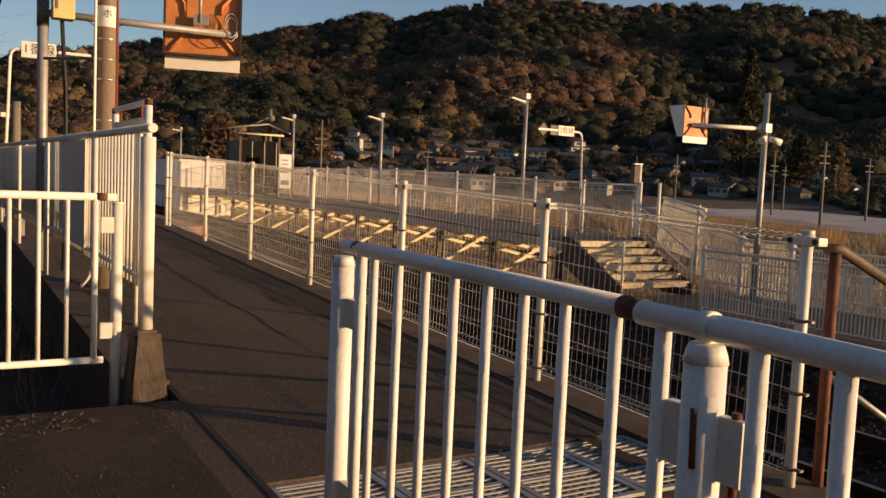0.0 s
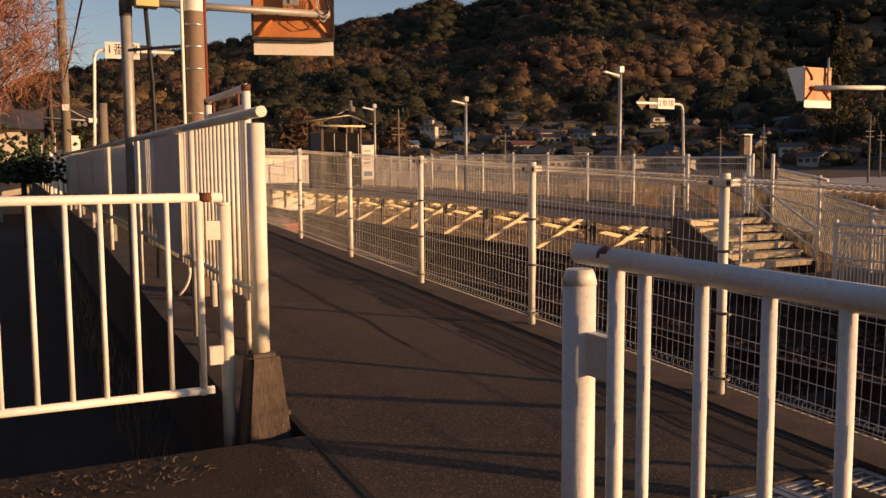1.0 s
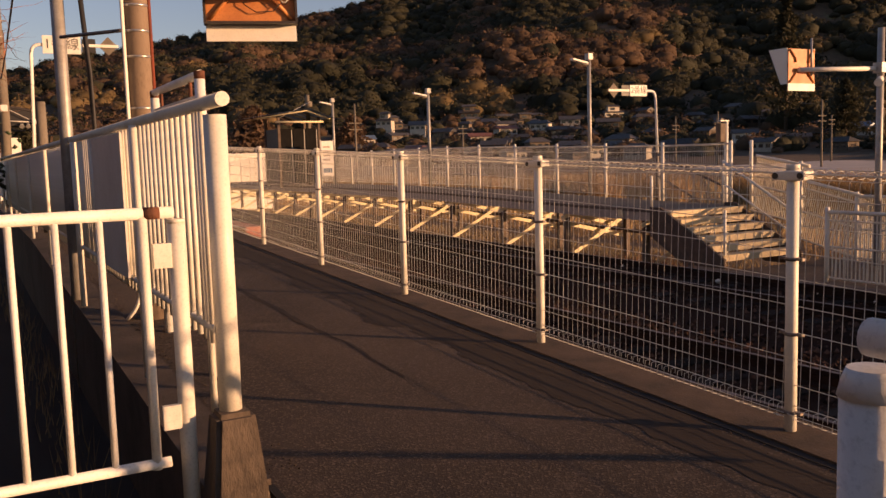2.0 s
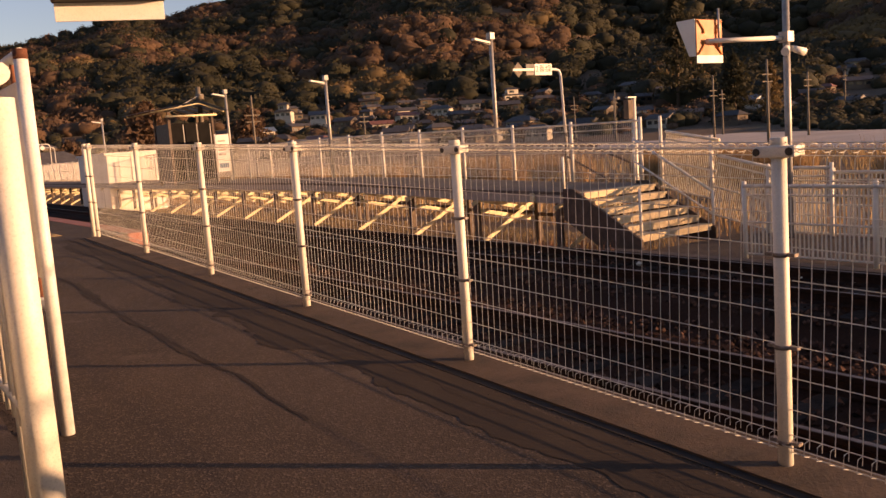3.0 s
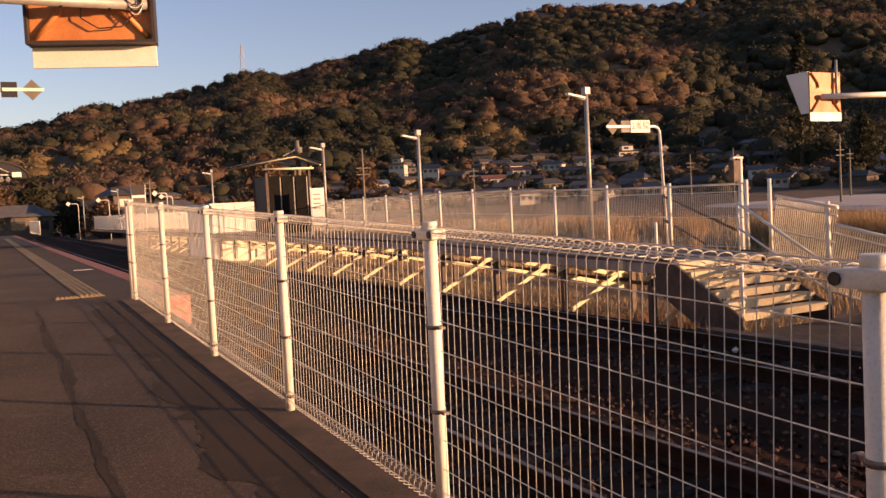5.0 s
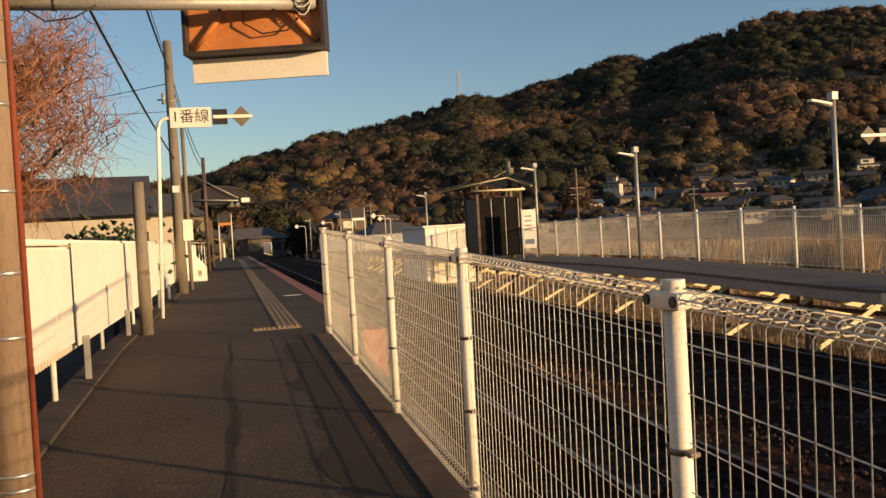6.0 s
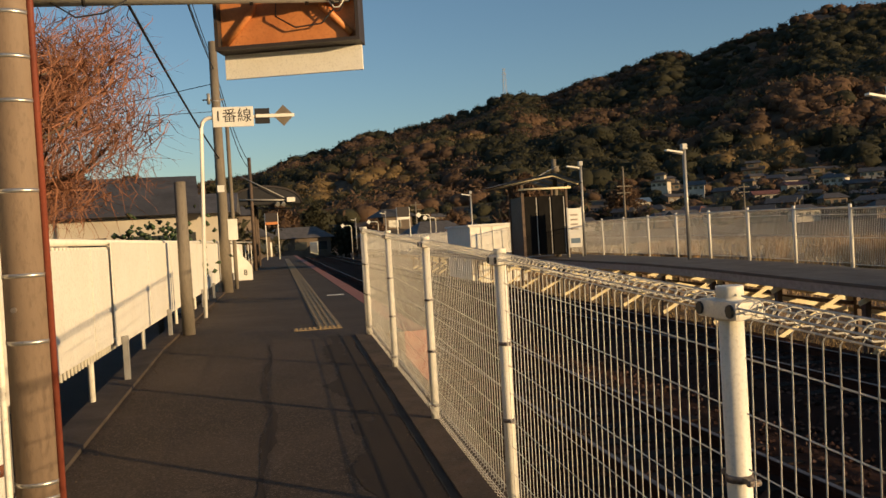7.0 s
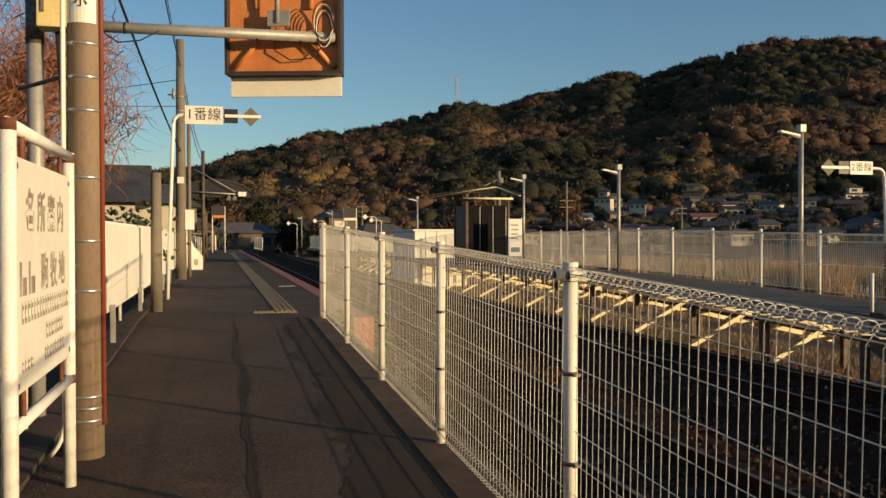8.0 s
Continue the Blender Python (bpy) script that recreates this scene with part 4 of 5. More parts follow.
# shoulder stones of the far track; cream colour stands in for sunlight on them
sv, sf = [], []
for k in range(2600):
    x, y = 6.79 + nrng.normal(0, 0.045), nrng.uniform(-14, 3.4)
    if noise.noise(Vector((y * 0.7, 3.0, 1.0))) < nrng.uniform(-0.5, 0.1):
        continue
    base, a = len(sv), nrng.uniform(0.025, 0.06)
    for p in OCT * nrng.uniform(0.6, 1.3, (6, 3)) * a:
        sv.append((x + p[0], y + p[1], -0.872 + p[2] * 0.8))
    sf += [(base + i, base + j, base + m) for i, j, m in OCTF]
tagged(new("pale_gravel", raw_mesh("pale_gravel", sv, sf, M_CREAM)), "shoulder stones of the far track, sunlight put into their cream colour", "gravel", kind="stuff")

# ---- opposite platform on steel trestles
def deck_z(y):
    return -0.05 + 0.2 * smooth01((y - 4.3) / 12)


far = thing("far_platform", "raised timber-decked platform on braced steel trestles", "platform", (0, 0, 0))
bm = bmesh.new()
rows = []
dys = [4.12, 7, 10, 13, 16.5, 25, 40, 60, 95]
for yy in dys:
    z = deck_z(yy)
    rows.append([bm.verts.new(v) for v in ((8.6, yy, z - 0.06), (10.75, yy, z - 0.06), (10.75, yy, z), (8.6, yy, z))])
for a, b in zip(rows, rows[1:]):
    for k in range(4):
        bm.faces.new((a[k], a[(k + 1) % 4], b[(k + 1) % 4], b[k]))
bm.faces.new(rows[0])
bm.faces.new(rows[-1])
part("deck", bm, M_DECK, far, "worn dark deck boards")
for x in (8.62, 10.6):
    bm = bmesh.new()
    for ya, yb in zip(dys, dys[1:]):
        za, zb = deck_z(ya) - 0.06, deck_z(yb) - 0.06
        a = [bm.verts.new(v) for v in ((x, ya, za - 0.17), (x + 0.08, ya, za - 0.17), (x + 0.08, ya, za - 0.003), (x, ya, za - 0.003))]
        b = [bm.verts.new(v) for v in ((x, yb, zb - 0.17), (x + 0.08, yb, zb - 0.17), (x + 0.08, yb, zb - 0.003), (x, yb, zb - 0.003))]
        for k in range(4):
            bm.faces.new((a[k], a[(k + 1) % 4], b[(k + 1) % 4], b[k]))
    part("edge_beam", bm, M_GALV, far)
LEG = mesh_of(box(bmesh.new(), -0.055, 0.055, -0.055, 0.055, -1.5, 0.0, 0.006), "leg", M_STEEL)
BRACE = mesh_of(box(bmesh.new(), 0, 1.0, -0.012, 0.012, -0.042, 0.042), "brace", M_BEAM)
GIRT = mesh_of(box(bmesh.new(), -0.03, 0.03, 0.06, 2.58, -0.04, 0.04), "girt", M_STEEL)


def bar_between(name, x0, z0, x1, z1, y, parent):
    """One flat bracing bar in the plane across the platform."""
    length, tilt = math.hypot(x1 - x0, z1 - z0), math.atan2(z1 - z0, x1 - x0)
    part(name, BRACE, None, parent, at=Matrix.Translation((x0, y, z0)) @ Matrix.Rotation(-tilt, 4, "Y") @ Matrix.Diagonal((length, 1, 1, 1)))


yy = 4.86
while yy < 60:
    z = deck_z(yy) - 0.23
    part("leg", LEG, None, far, at=Matrix.Translation((8.75, yy, z)))
    part("leg", LEG, None, far, at=Matrix.Translation((10.5, yy, z)))
    bar_between("brace", 8.68, z - 1.02, 10.45, z - 0.1, yy - 0.075, far)
    bar_between("cross_brace", 8.72, z - 0.22, 10.5, z - 0.62, yy + 0.075, far)
    bar_between("cross_brace", 8.9, z - 0.02, 10.5, z - 0.4, yy + 0.1, far)
    bar_between("spur_brace", 8.55, z - 0.1, 9.1, z + 0.12, yy - 0.09, far)
    part("girt", GIRT, None, far, at=Matrix.Translation((10.42, yy, z - 0.46)))
    yy += 2.645
part("end_beam", box(bmesh.new(), 8.56, 10.6, 5.4, 5.5, -0.24, -0.08, 0.006), M_BEAM, far, "pale beam across the end of the deck")

stairs = thing("steps", "pale timber platform steps with dark side stringers", "stairs", (0, 0, 0))
NST = 6
for k in range(NST):
    y0 = 2.57 + k * 0.262
    z1 = -0.93 + 0.88 / NST * (k + 1)
    part("tread", box(bmesh.new(), 8.5, 10.42, y0, y0 + 0.28, z1 - 0.045, z1, 0.006), M_STEP, stairs)
    part("riser", box(bmesh.new(), 8.52, 10.4, y0 + 0.015, y0 + 0.045, z1 - 0.115, z1 - 0.047), M_STEP, stairs)
for x in (8.44, 10.43):
    bm = bmesh.new()
    f = bm.faces.new([bm.verts.new(v) for v in ((x, 2.5, -1.1), (x, 2.5, -0.85), (x, 4.12, 0.02), (x, 4.4, 0.02), (x, 4.4, -0.55), (x, 3.35, -1.1))])
    ext = bmesh.ops.extrude_face_region(bm, geom=[f])
    bmesh.ops.translate(bm, verts=[v for v in ext["geom"] if isinstance(v, bmesh.types.BMVert)], vec=(0.05, 0, 0))
    part("stringer", bm, M_STEEL, stairs)
part("handrail", tube(bmesh.new(), [(10.5, 4.5, 0.85), (10.5, 2.6, -0.2)], 0.026, 10), M_WHITE, stairs)
part("handrail", tube(bmesh.new(), [(10.5, 4.5, 0.4), (10.5, 2.6, -0.62)], 0.018, 10), M_WHITE, stairs)
for x, y, z0, z1 in ((10.5, 4.5, -0.05, 0.87), (10.5, 2.6, -1.05, -0.18), (8.56, 2.6, -1.05, 0.02), (8.5, 4.42, -0.05, 0.62)):
    part("newel", tube(bmesh.new(), [(x, y, z0), (x, y, z1)], 0.026, 10), M_WHITE, stairs)

# lower crossing path with its wall
solid("pavement", box(bmesh.new(), 8.2, 11.6, -14, 2.4, -1.5, -1.03), M_KERB, "grey concrete path at track level", "path", kind="structure")
solid("low_wall", box(bmesh.new(), 7.95, 8.2, -14, 3.0, -1.5, -0.97), M_STEEL, "low dark retaining edge beside the far track", "wall", kind="structure")


# white fences across the tracks
def slat_panel(width, height, pitch, r):
    bm = bmesh.new()
    n = int(width / pitch)
    for k in range(n):
        y = (k + 0.5) * width / n
        tube(bm, [(0, y, 0.08), (0, y, height - 0.03)], r, 4, False)
    for z in (0.09, height * 0.5, height - 0.17, height - 0.04):
        tube(bm, [(0.008, 0, z), (0.008, width, z)], r * 1.6, 4)
    for z in (height - 0.02,):
        tube(bm, [(-0.015, 0, z), (-0.015, width, z)], r * 2.6, 6)
    return mesh_of(bm, "panel", M_WIRE)


FARPANEL = slat_panel(2.0, 1.28, 0.052, 0.0052)
LOWPANEL = slat_panel(2.0, 1.26, 0.066, 0.0125)
FARPOST = mesh_of(tube(bmesh.new(), [(0, 0, -0.1), (0, 0, 1.32)], 0.036, 10), "post", M_WHITE)


def run_fence(label, x, y0, y1, zf, step, hscale=1.0, panel=None):
    fn = thing("barrier_fence", label, "fence", (x, 0, 0))
    y = y0
    while y < y1 - 0.2:
        z, zn = zf(y), zf(min(y + step, y1))
        part("post", FARPOST, None, fn, at=Matrix.Translation((0, y, z)) @ Matrix.Diagonal((1, 1, hscale, 1)))
        sh_m = Matrix.Identity(4)
        sh_m[2][1] = (zn - z) / step
        part("panel", panel or FARPANEL, None, fn, kind="stuff", at=Matrix.Translation((0, y, z)) @ sh_m @ Matrix.Diagonal((1, step / 2.0, hscale, 1)))
        y += step
    part("post", FARPOST, None, fn, at=Matrix.Translation((0, y, zf(y))) @ Matrix.Diagonal((1, 1, hscale, 1)))
    return fn


run_fence("white steel bar fence along the back of the far platform", 10.66, 4.44, 92, deck_z, 2.005)
run_fence("white steel bar fence stepping down beside the stairs", 11.25, 0.71, 4.44, lambda y: -1.08 + 1.03 * smooth01((y - 1.9) / 2.4), 1.243, 1.0, LOWPANEL)
run_fence("white steel bar fence along the back of the lower path", 11.3, -14.41, 0.71, lambda y: -1.08, 2.16, 0.93, LOWPANEL)
run_fence("white steel bar fence along the track side of the lower path", 8.45, -13.79, 0.42, lambda y: -1.02, 2.03, 0.89, LOWPANEL)


# ---- posts and lamps on the far platform
def platform_lamp(x, y, h, two=False):
    la = thing("platform_lamp", "slim grey platform lamp post with a short angled lamp", "lamp", (x, y, deck_z(y)), group="platform lamps")
    part("pole", tube(bmesh.new(), [(0, 0, 0), (0, 0, h)], 0.052, 14), M_GALV, la)
    part("head_box", box(bmesh.new(), -0.07, 0.07, -0.08, 0.08, h - 0.16, h + 0.0, 0.006), M_GALV, la)
    for s in ((-1,) if not two else (-1, 1)):
        arm = part("lamp_arm", tube(bmesh.new(), [(0, 0, h - 0.28), (-0.42 if s < 0 else -0.05, -0.02 if s < 0 else 0.42, h - 0.2)], 0.035, 8), M_GALV, la)
        bm = bmesh.new()
        box(bm, -0.24, 0.24, -0.07, 0.07, -0.025, 0.025, 0.012)
        part("lamp_head", bm, M_CREAM, la, "pale flat lamp head", Matrix.Translation((-0.3 if s < 0 else -0.02, 0 if s < 0 else 0.3, h - 0.2)) @ Matrix.Rotation(radians(10), 4, "Y") @ Matrix.Rotation(0 if s < 0 else radians(90), 4, "Z"))
    return la


platform_lamp(10.85, 9.3, 3.6 - deck_z(9.3))
platform_lamp(10.215, 16.84, 3.2, True)
platform_lamp(10.18, 25.11, 3.49)
platform_lamp(10.3, 44.4, 3.55)
platform_lamp(9.0, 75, 3.6)
platform_lamp(8.0, 95, 3.6)

track_sign(11.16, 7.1, deck_z(7.1), 2.51, 1.5, -1, "2番線", "hooked pole with a second-track sign and diamond")
bp = thing("signal_post", "white steel post with a grey cabinet on top", "post", (11.28, 5.16, -0.05))
part("pole", tube(bmesh.new(), [(0, 0, -1.2), (0, 0, 1.74)], 0.048, 14), M_WHITE, bp)
part("cabinet", box(bmesh.new(), -0.2, -0.05, -0.04, 0.1, 1.3, 1.7, 0.01), M_STEEL, bp)
part("arm", box(bmesh.new(), -0.2, 0.05, -0.04, 0.04, 1.74, 1.765), M_CREAM, bp)

rp = thing("bracket_pole", "grey steel pole with an arm, cameras and an orange-backed mirror housing", "pole", (10.82, 1.23, -1.06))
part("shaft", tube(bmesh.new(), [(0, 0, -0.2), (0, 0, 4.15)], 0.058, 18), M_GALV, rp)
part("arm", tube(bmesh.new(), [(0.05, 0.02, 3.46), (-1.6, 0.38, 3.44)], 0.04, 14), M_CREAM, rp)
part("arm_clamp", box(bmesh.new(), -0.09, 0.09, -0.09, 0.09, 3.38, 3.56, 0.01), M_GALV, rp)
h2 = part("mirror_housing", bmesh.new(), M_DARKFRAME, rp)
h2.matrix_local = Matrix.Translation((-1.47, 0.45, 3.48)) @ Matrix.Scale(0.9, 4)
for x in (-0.38, 0.36):
    bm = bmesh.new()
    f = bm.faces.new([bm.verts.new(v) for v in ((x, 0, -0.3), (x, 0.0, 0.36), (x, 0.42, 0.36), (x, 0.14, -0.3))])
    ext = bmesh.ops.extrude_face_region(bm, geom=[f])
    bmesh.ops.translate(bm, verts=[v for v in ext["geom"] if isinstance(v, bmesh.types.BMVert)], vec=(0.02, 0, 0))
    part("side_panel", bm, M_CREAM, h2, "pale tapering side panel")
bm = bmesh.new()
bm.faces.new([bm.verts.new(v) for v in ((-0.37, 0.415, 0.35), (0.37, 0.415, 0.35), (0.37, 0.135, -0.29), (-0.37, 0.135, -0.29))])
bmesh.ops.solidify(bm, geom=list(bm.faces), thickness=0.01)
fill(h2, bm, M_DARKFRAME)
housing_back(0.76, 0.68, h2, Matrix.Translation((0, -0.04, 0.03)))
part("lower_plate", box(bmesh.new(), -0.37, 0.36, -0.03, -0.01, -0.43, -0.29, 0.003), M_CREAM, h2, "plain cream lower plate")
part("hanger", tube(bmesh.new(), [(0.22, -0.06, -0.15), (0.22, -0.06, 0.55)], 0.022, 10), M_GALV, h2)
for s in (-1, 1):
    part("camera_head", tube(bmesh.new(), [(0.06 * s, -0.05, 3.28), (0.28 * s, -0.16, 3.2)], 0.05, 12, True, 0.07), M_CREAM, rp, "white weatherproof camera housing")

# diagonal brace behind the fence
br = thing("steel_stay", "dark steel stay leaning on the back fence", "stay", (11.0, 7.0, -0.02))
part("stay_bar", tube(bmesh.new(), [(0, 0, 1.05), (0, -2.0, 0.35)], 0.03, 8), M_STEEL, br)
part("stay_bar", tube(bmesh.new(), [(0, 0, 0.55), (0, -1.3, 0.02)], 0.025, 8), M_STEEL, br)
part("upright", tube(bmesh.new(), [(0, 0, -0.02), (0, 0, 1.1)], 0.03, 8), M_STEEL, br)

# far shelter
s2 = thing("waiting_shelter", "dark waiting shelter with a sloping blue tin roof", "shelter", (8.85, 25.5, 0.15))
for x in (-0.85, 0.85):
    for yy in (0.0, 1.7):
        part("post", box(bmesh.new(), x - 0.05, x + 0.05, yy - 0.05, yy + 0.05, -0.05, 2.75), M_STEEL, s2)
for k in range(3):
    x0 = -0.78 + k * 0.53
    wp = part("wall_panel", box(bmesh.new(), x0, x0 + 0.49, -0.02, 0.02, 0.1, 2.3), M_GREYPANEL, s2, "dark grey panel")
    part("edge_strip", box(bmesh.new(), x0 + 0.44, x0 + 0.47, -0.03, -0.021, 0.15, 2.25), M_GALV, wp)
for x in (-0.87, 0.83):
    part("wall_panel", box(bmesh.new(), x, x + 0.04, 0.1, 1.6, 0.1, 2.3), M_BLACK, s2)
part("wall_panel", box(bmesh.new(), -0.8, 0.8, 1.66, 1.7, 0.1, 2.3), M_GREYPANEL, s2)
bm = bmesh.new()
ra = [bm.verts.new((x, yy, z)) for yy in (-0.6, 3.4) for x, z in ((-1.8, 2.78), (0.25, 3.1), (1.3, 2.7))]
bm.faces.new((ra[0], ra[1], ra[4], ra[3]))
bm.faces.new((ra[1], ra[2], ra[5], ra[4]))
bmesh.ops.solidify(bm, geom=list(bm.faces), thickness=0.06)
part("roof", bm, M_ROOFBLUE, s2, "blue tin roof")
for k in range(4):
    part("rafter", tube(bmesh.new(), [(-1.6, -0.4 + k * 1.1, 2.72), (0.25, -0.4 + k * 1.1, 3.0), (1.2, -0.4 + k * 1.1, 2.66)], 0.03, 6), M_BEAM, s2)
part("front_beam", tube(bmesh.new(), [(-1.1, -0.4, 2.55), (0.9, -0.4, 2.55)], 0.04, 8), M_BEAM, s2)
part("stay", tube(bmesh.new(), [(0.67, 0.4, 3.4), (-0.9, -0.3, 2.72)], 0.015, 6), M_GALV, s2)
ep = thing("utility_pole", "weathered wooden utility pole behind the shelter", "pole", (9.52, 26.2, 0.15))
part("shaft", tube(bmesh.new(), [(0, 0, -1.4), (0, 0, 3.7)], 0.11, 14, True, 0.085), M_OLDPOLE, ep)
part("knob", tube(bmesh.new(), [(0, -0.1, 3.2), (0, -0.1, 3.42)], 0.16, 10), M_OLDPOLE, ep)
isg = thing("station_sign", "white upright information board with dark marks", "sign", (9.62, 24.5, 0.15))
ib = part("board", box(bmesh.new(), -0.24, 0.24, -0.03, 0.03, 0.35, 1.76, 0.01), M_SIGN, isg)
part("marking", box(bmesh.new(), -0.18, 0.18, -0.034, -0.031, 0.5, 0.68), M_ROOFBLUE, ib)
for k in range(4):
    part("marking", box(bmesh.new(), -0.17, 0.12, -0.034, -0.031, 0.98 + k * 0.17, 1.04 + k * 0.17), M_INK, ib)
for x in (-0.26, 0.26):
    part("leg", tube(bmesh.new(), [(x, 0, -0.02), (x, 0, 1.8)], 0.025, 8), M_WHITE, isg)

# white hut beyond the shelter
hut = thing("equipment_hut", "cream-white flat-roofed equipment hut", "hut", (10.4, 38, 0.1))
part("wall", box(bmesh.new(), -1.7, 1.2, 0, 6, -1.5, 1.45, 0.02), M_CREAM, hut)
part("roof", box(bmesh.new(), -1.8, 1.3, -0.1, 6.1, 1.45, 1.56, 0.02), M_SIGN, hut)
part("door", box(bmesh.new(), 0.0, 0.75, -0.03, -0.002, -0.6, 1.2, 0.005), M_SIGN, hut)
for x in (-1.68, -1.1, -0.5, 0.9, 1.15):
    part("rib", box(bmesh.new(), x, x + 0.05, -0.03, -0.003, -1.4, 1.42), M_CREAM, hut)

# far ends of the platforms
run_fence("pale barrier at the far end of the platform", 3.2, 88, 110, lambda y: 0.0, 2.0)
for (x, y, w, h, z) in ((8.5, 60, 0.95, 0.75, 3.0), (-1.3, 60, 0.9, 0.65, 3.1)):
    ms = thing("framed_board", "dark framed board on white posts", "board", (x, y, 0.15))
    part("panel", box(bmesh.new(), -w / 2, w / 2, -0.05, 0.05, z - h / 2, z + h / 2, 0.01), M_DARKFRAME, ms)
    part("lower_plate", box(bmesh.new(), -w / 2, w / 2, -0.06, 0.04, z - h / 2 - 0.2, z - h / 2 - 0.01), M_ORANGE if x < 5 else M_CREAM, ms)
    for s in (-1, 1):
        part("post", tube(bmesh.new(), [(s * w / 2, 0, -0.2), (s * w / 2, 0, z + h / 2)], 0.04, 8), M_WHITE, ms)
for (x, y, h) in ((11.6, 66, 2.9), (13.5, 74, 2.8), (9.3, 84, 2.9), (7.2, 92, 2.8)):
    hp = thing("hooked_pole", "white hooked pole with a small diamond plate", "pole", (x, y, 0.1), group="far poles")
    part("pole", tube(bmesh.new(), bent((0, 0, -1), (0, 0, h), (-1.0, 0, h), 0.25), 0.035, 8), M_WHITE, hp)
    bm = bmesh.new()
    bmesh.ops.create_cone(bm, cap_ends=True, segments=4, radius1=0.24, radius2=0.24, depth=0.03, matrix=Matrix.Translation((-0.95, -0.06, h)) @ Matrix.Rotation(radians(90), 4, "X"))
    part("diamond", bm, M_SIGN, hp)
run_fence("pale fence along the far end of the opposite platform", 8.7, 60, 92, lambda y: 0.15, 2.0)


# ---- cables
def cable(label, p, q, sag, r, n=14):
    p, q = Vector(p), Vector(q)
    pts = [p.lerp(q, k / n) - Vector((0, 0, sag * 4 * (k / n) * (1 - k / n))) for k in range(n + 1)]
    solid("overhead_cable", tube(bmesh.new(), pts, r, 5), M_CABLE, label, "cable", group="overhead cables")


cable("thick black overhead cable strung between poles", (-2.45, -0.78, 4.3), (-2.2, 15.8, 3.36), 0.15, 0.017)
cable("thick black overhead cable strung between poles", (-2.0, -1.74, 5.2), (-2.2, 15.8, 5.49), 0.3, 0.012)
cable("thin black overhead cable strung between poles", (-2.05, -1.74, 5.5), (-2.25, 15.8, 5.71), 0.3, 0.008)
cable("thin black overhead cable strung between poles", (-2.05, -1.74, 6.0), (-2.25, 15.8, 5.82), 0.35, 0.008)
cable("thin black overhead cable strung over the houses", (-2.2, 15.8, 5.15), (-16, 30, 6.2), 0.3, 0.01)
cable("thin black overhead cable strung over the houses", (-2.2, 15.8, 4.48), (-14, 13, 4.2), 0.15, 0.008)
cable("long black power cable along the platform", (-2.2, 15.8, 5.60), (-1.95, 33, 4.9), 0.4, 0.012)
cable("long black power cable along the platform", (-2.2, 15.8, 5.43), (-1.95, 33, 4.6), 0.5, 0.012)


# ---- bare twiggy tree by the platform
def twiggy_tree(name, label, at, trunk_h, spread, twigs, seed, mat_twig):
    rs = random.Random(seed)
    tr = thing(name, label, "tree", at)
    bm = bmesh.new()
    tube(bm, [(0, 0, -0.1), (0.06, 0.03, trunk_h * 0.5), (0.02, -0.05, trunk_h)], 0.13, 10, True, 0.08)
    limbs = []
    for k in range(16):
        a, up = rs.uniform(0, math.tau), rs.uniform(0.05, 0.8)
        p = Vector((0, 0, trunk_h * rs.uniform(0.82, 1)))
        d = Vector((math.cos(a), math.sin(a), up)).normalized()
        pts = [p]
        for s in range(6):
            d = (d + Vector((rs.uniform(-0.4, 0.4), rs.uniform(-0.4, 0.4), rs.uniform(-0.2, 0.22)))).normalized()
            pts.append(pts[-1] + d * spread / 5.2)
        tube(bm, pts, 0.06, 6, True, 0.014)
        limbs += pts[1:]
    part("trunk", bm, M_BARK, tr)
    v, f = [], []
    for k in range(twigs):
        p = rs.choice(limbs) + Vector((rs.gauss(0, 0.25), rs.gauss(0, 0.25), rs.gauss(-0.05, 0.28)))
        if p.z < trunk_h * 0.82:
            continue
        d = Vector((rs.gauss(0, 1), rs.gauss(0, 1), rs.gauss(0.15, 0.8))).normalized()
        r = rs.uniform(0.005, 0.013)
        pts = [p]
        for s in range(5):
            d = (d + Vector((rs.gauss(0, 0.45), rs.gauss(0, 0.45), rs.gauss(-0.02, 0.45)))).normalized()
            pts.append(pts[-1] + d * rs.uniform(0.08, 0.26))
        base = len(v)
        for i, q in enumerate(pts):
            rr = r * (1 - i / 6)
            v += [(q.x + rr, q.y, q.z), (q.x - rr * 0.5, q.y + rr * 0.87, q.z), (q.x - rr * 0.5, q.y - rr * 0.5, q.z + rr * 0.7)]
        for i in range(len(pts) - 1):
            a, b = base + 3 * i, base + 3 * i + 3
            for j in range(3):
                f.append((a + j, a + (j + 1) % 3, b + (j + 1) % 3, b + j))
    tw = part("twigs", raw_mesh("twigs", v, f, mat_twig), None, tr, "dense tangle of bare reddish twigs", kind="stuff")
    return tr


twiggy_tree("bare_tree", "bare reddish tangled tree behind the picket fence", (-6.1, 8.8, -0.75), 3.2, 3.2, 13000, 3, M_TWIG)
twiggy_tree("bare_tree", "bare reddish tangled tree behind the picket fence", (-6.6, 5.4, -0.75), 3.3, 3.2, 8000, 4, M_TWIG)


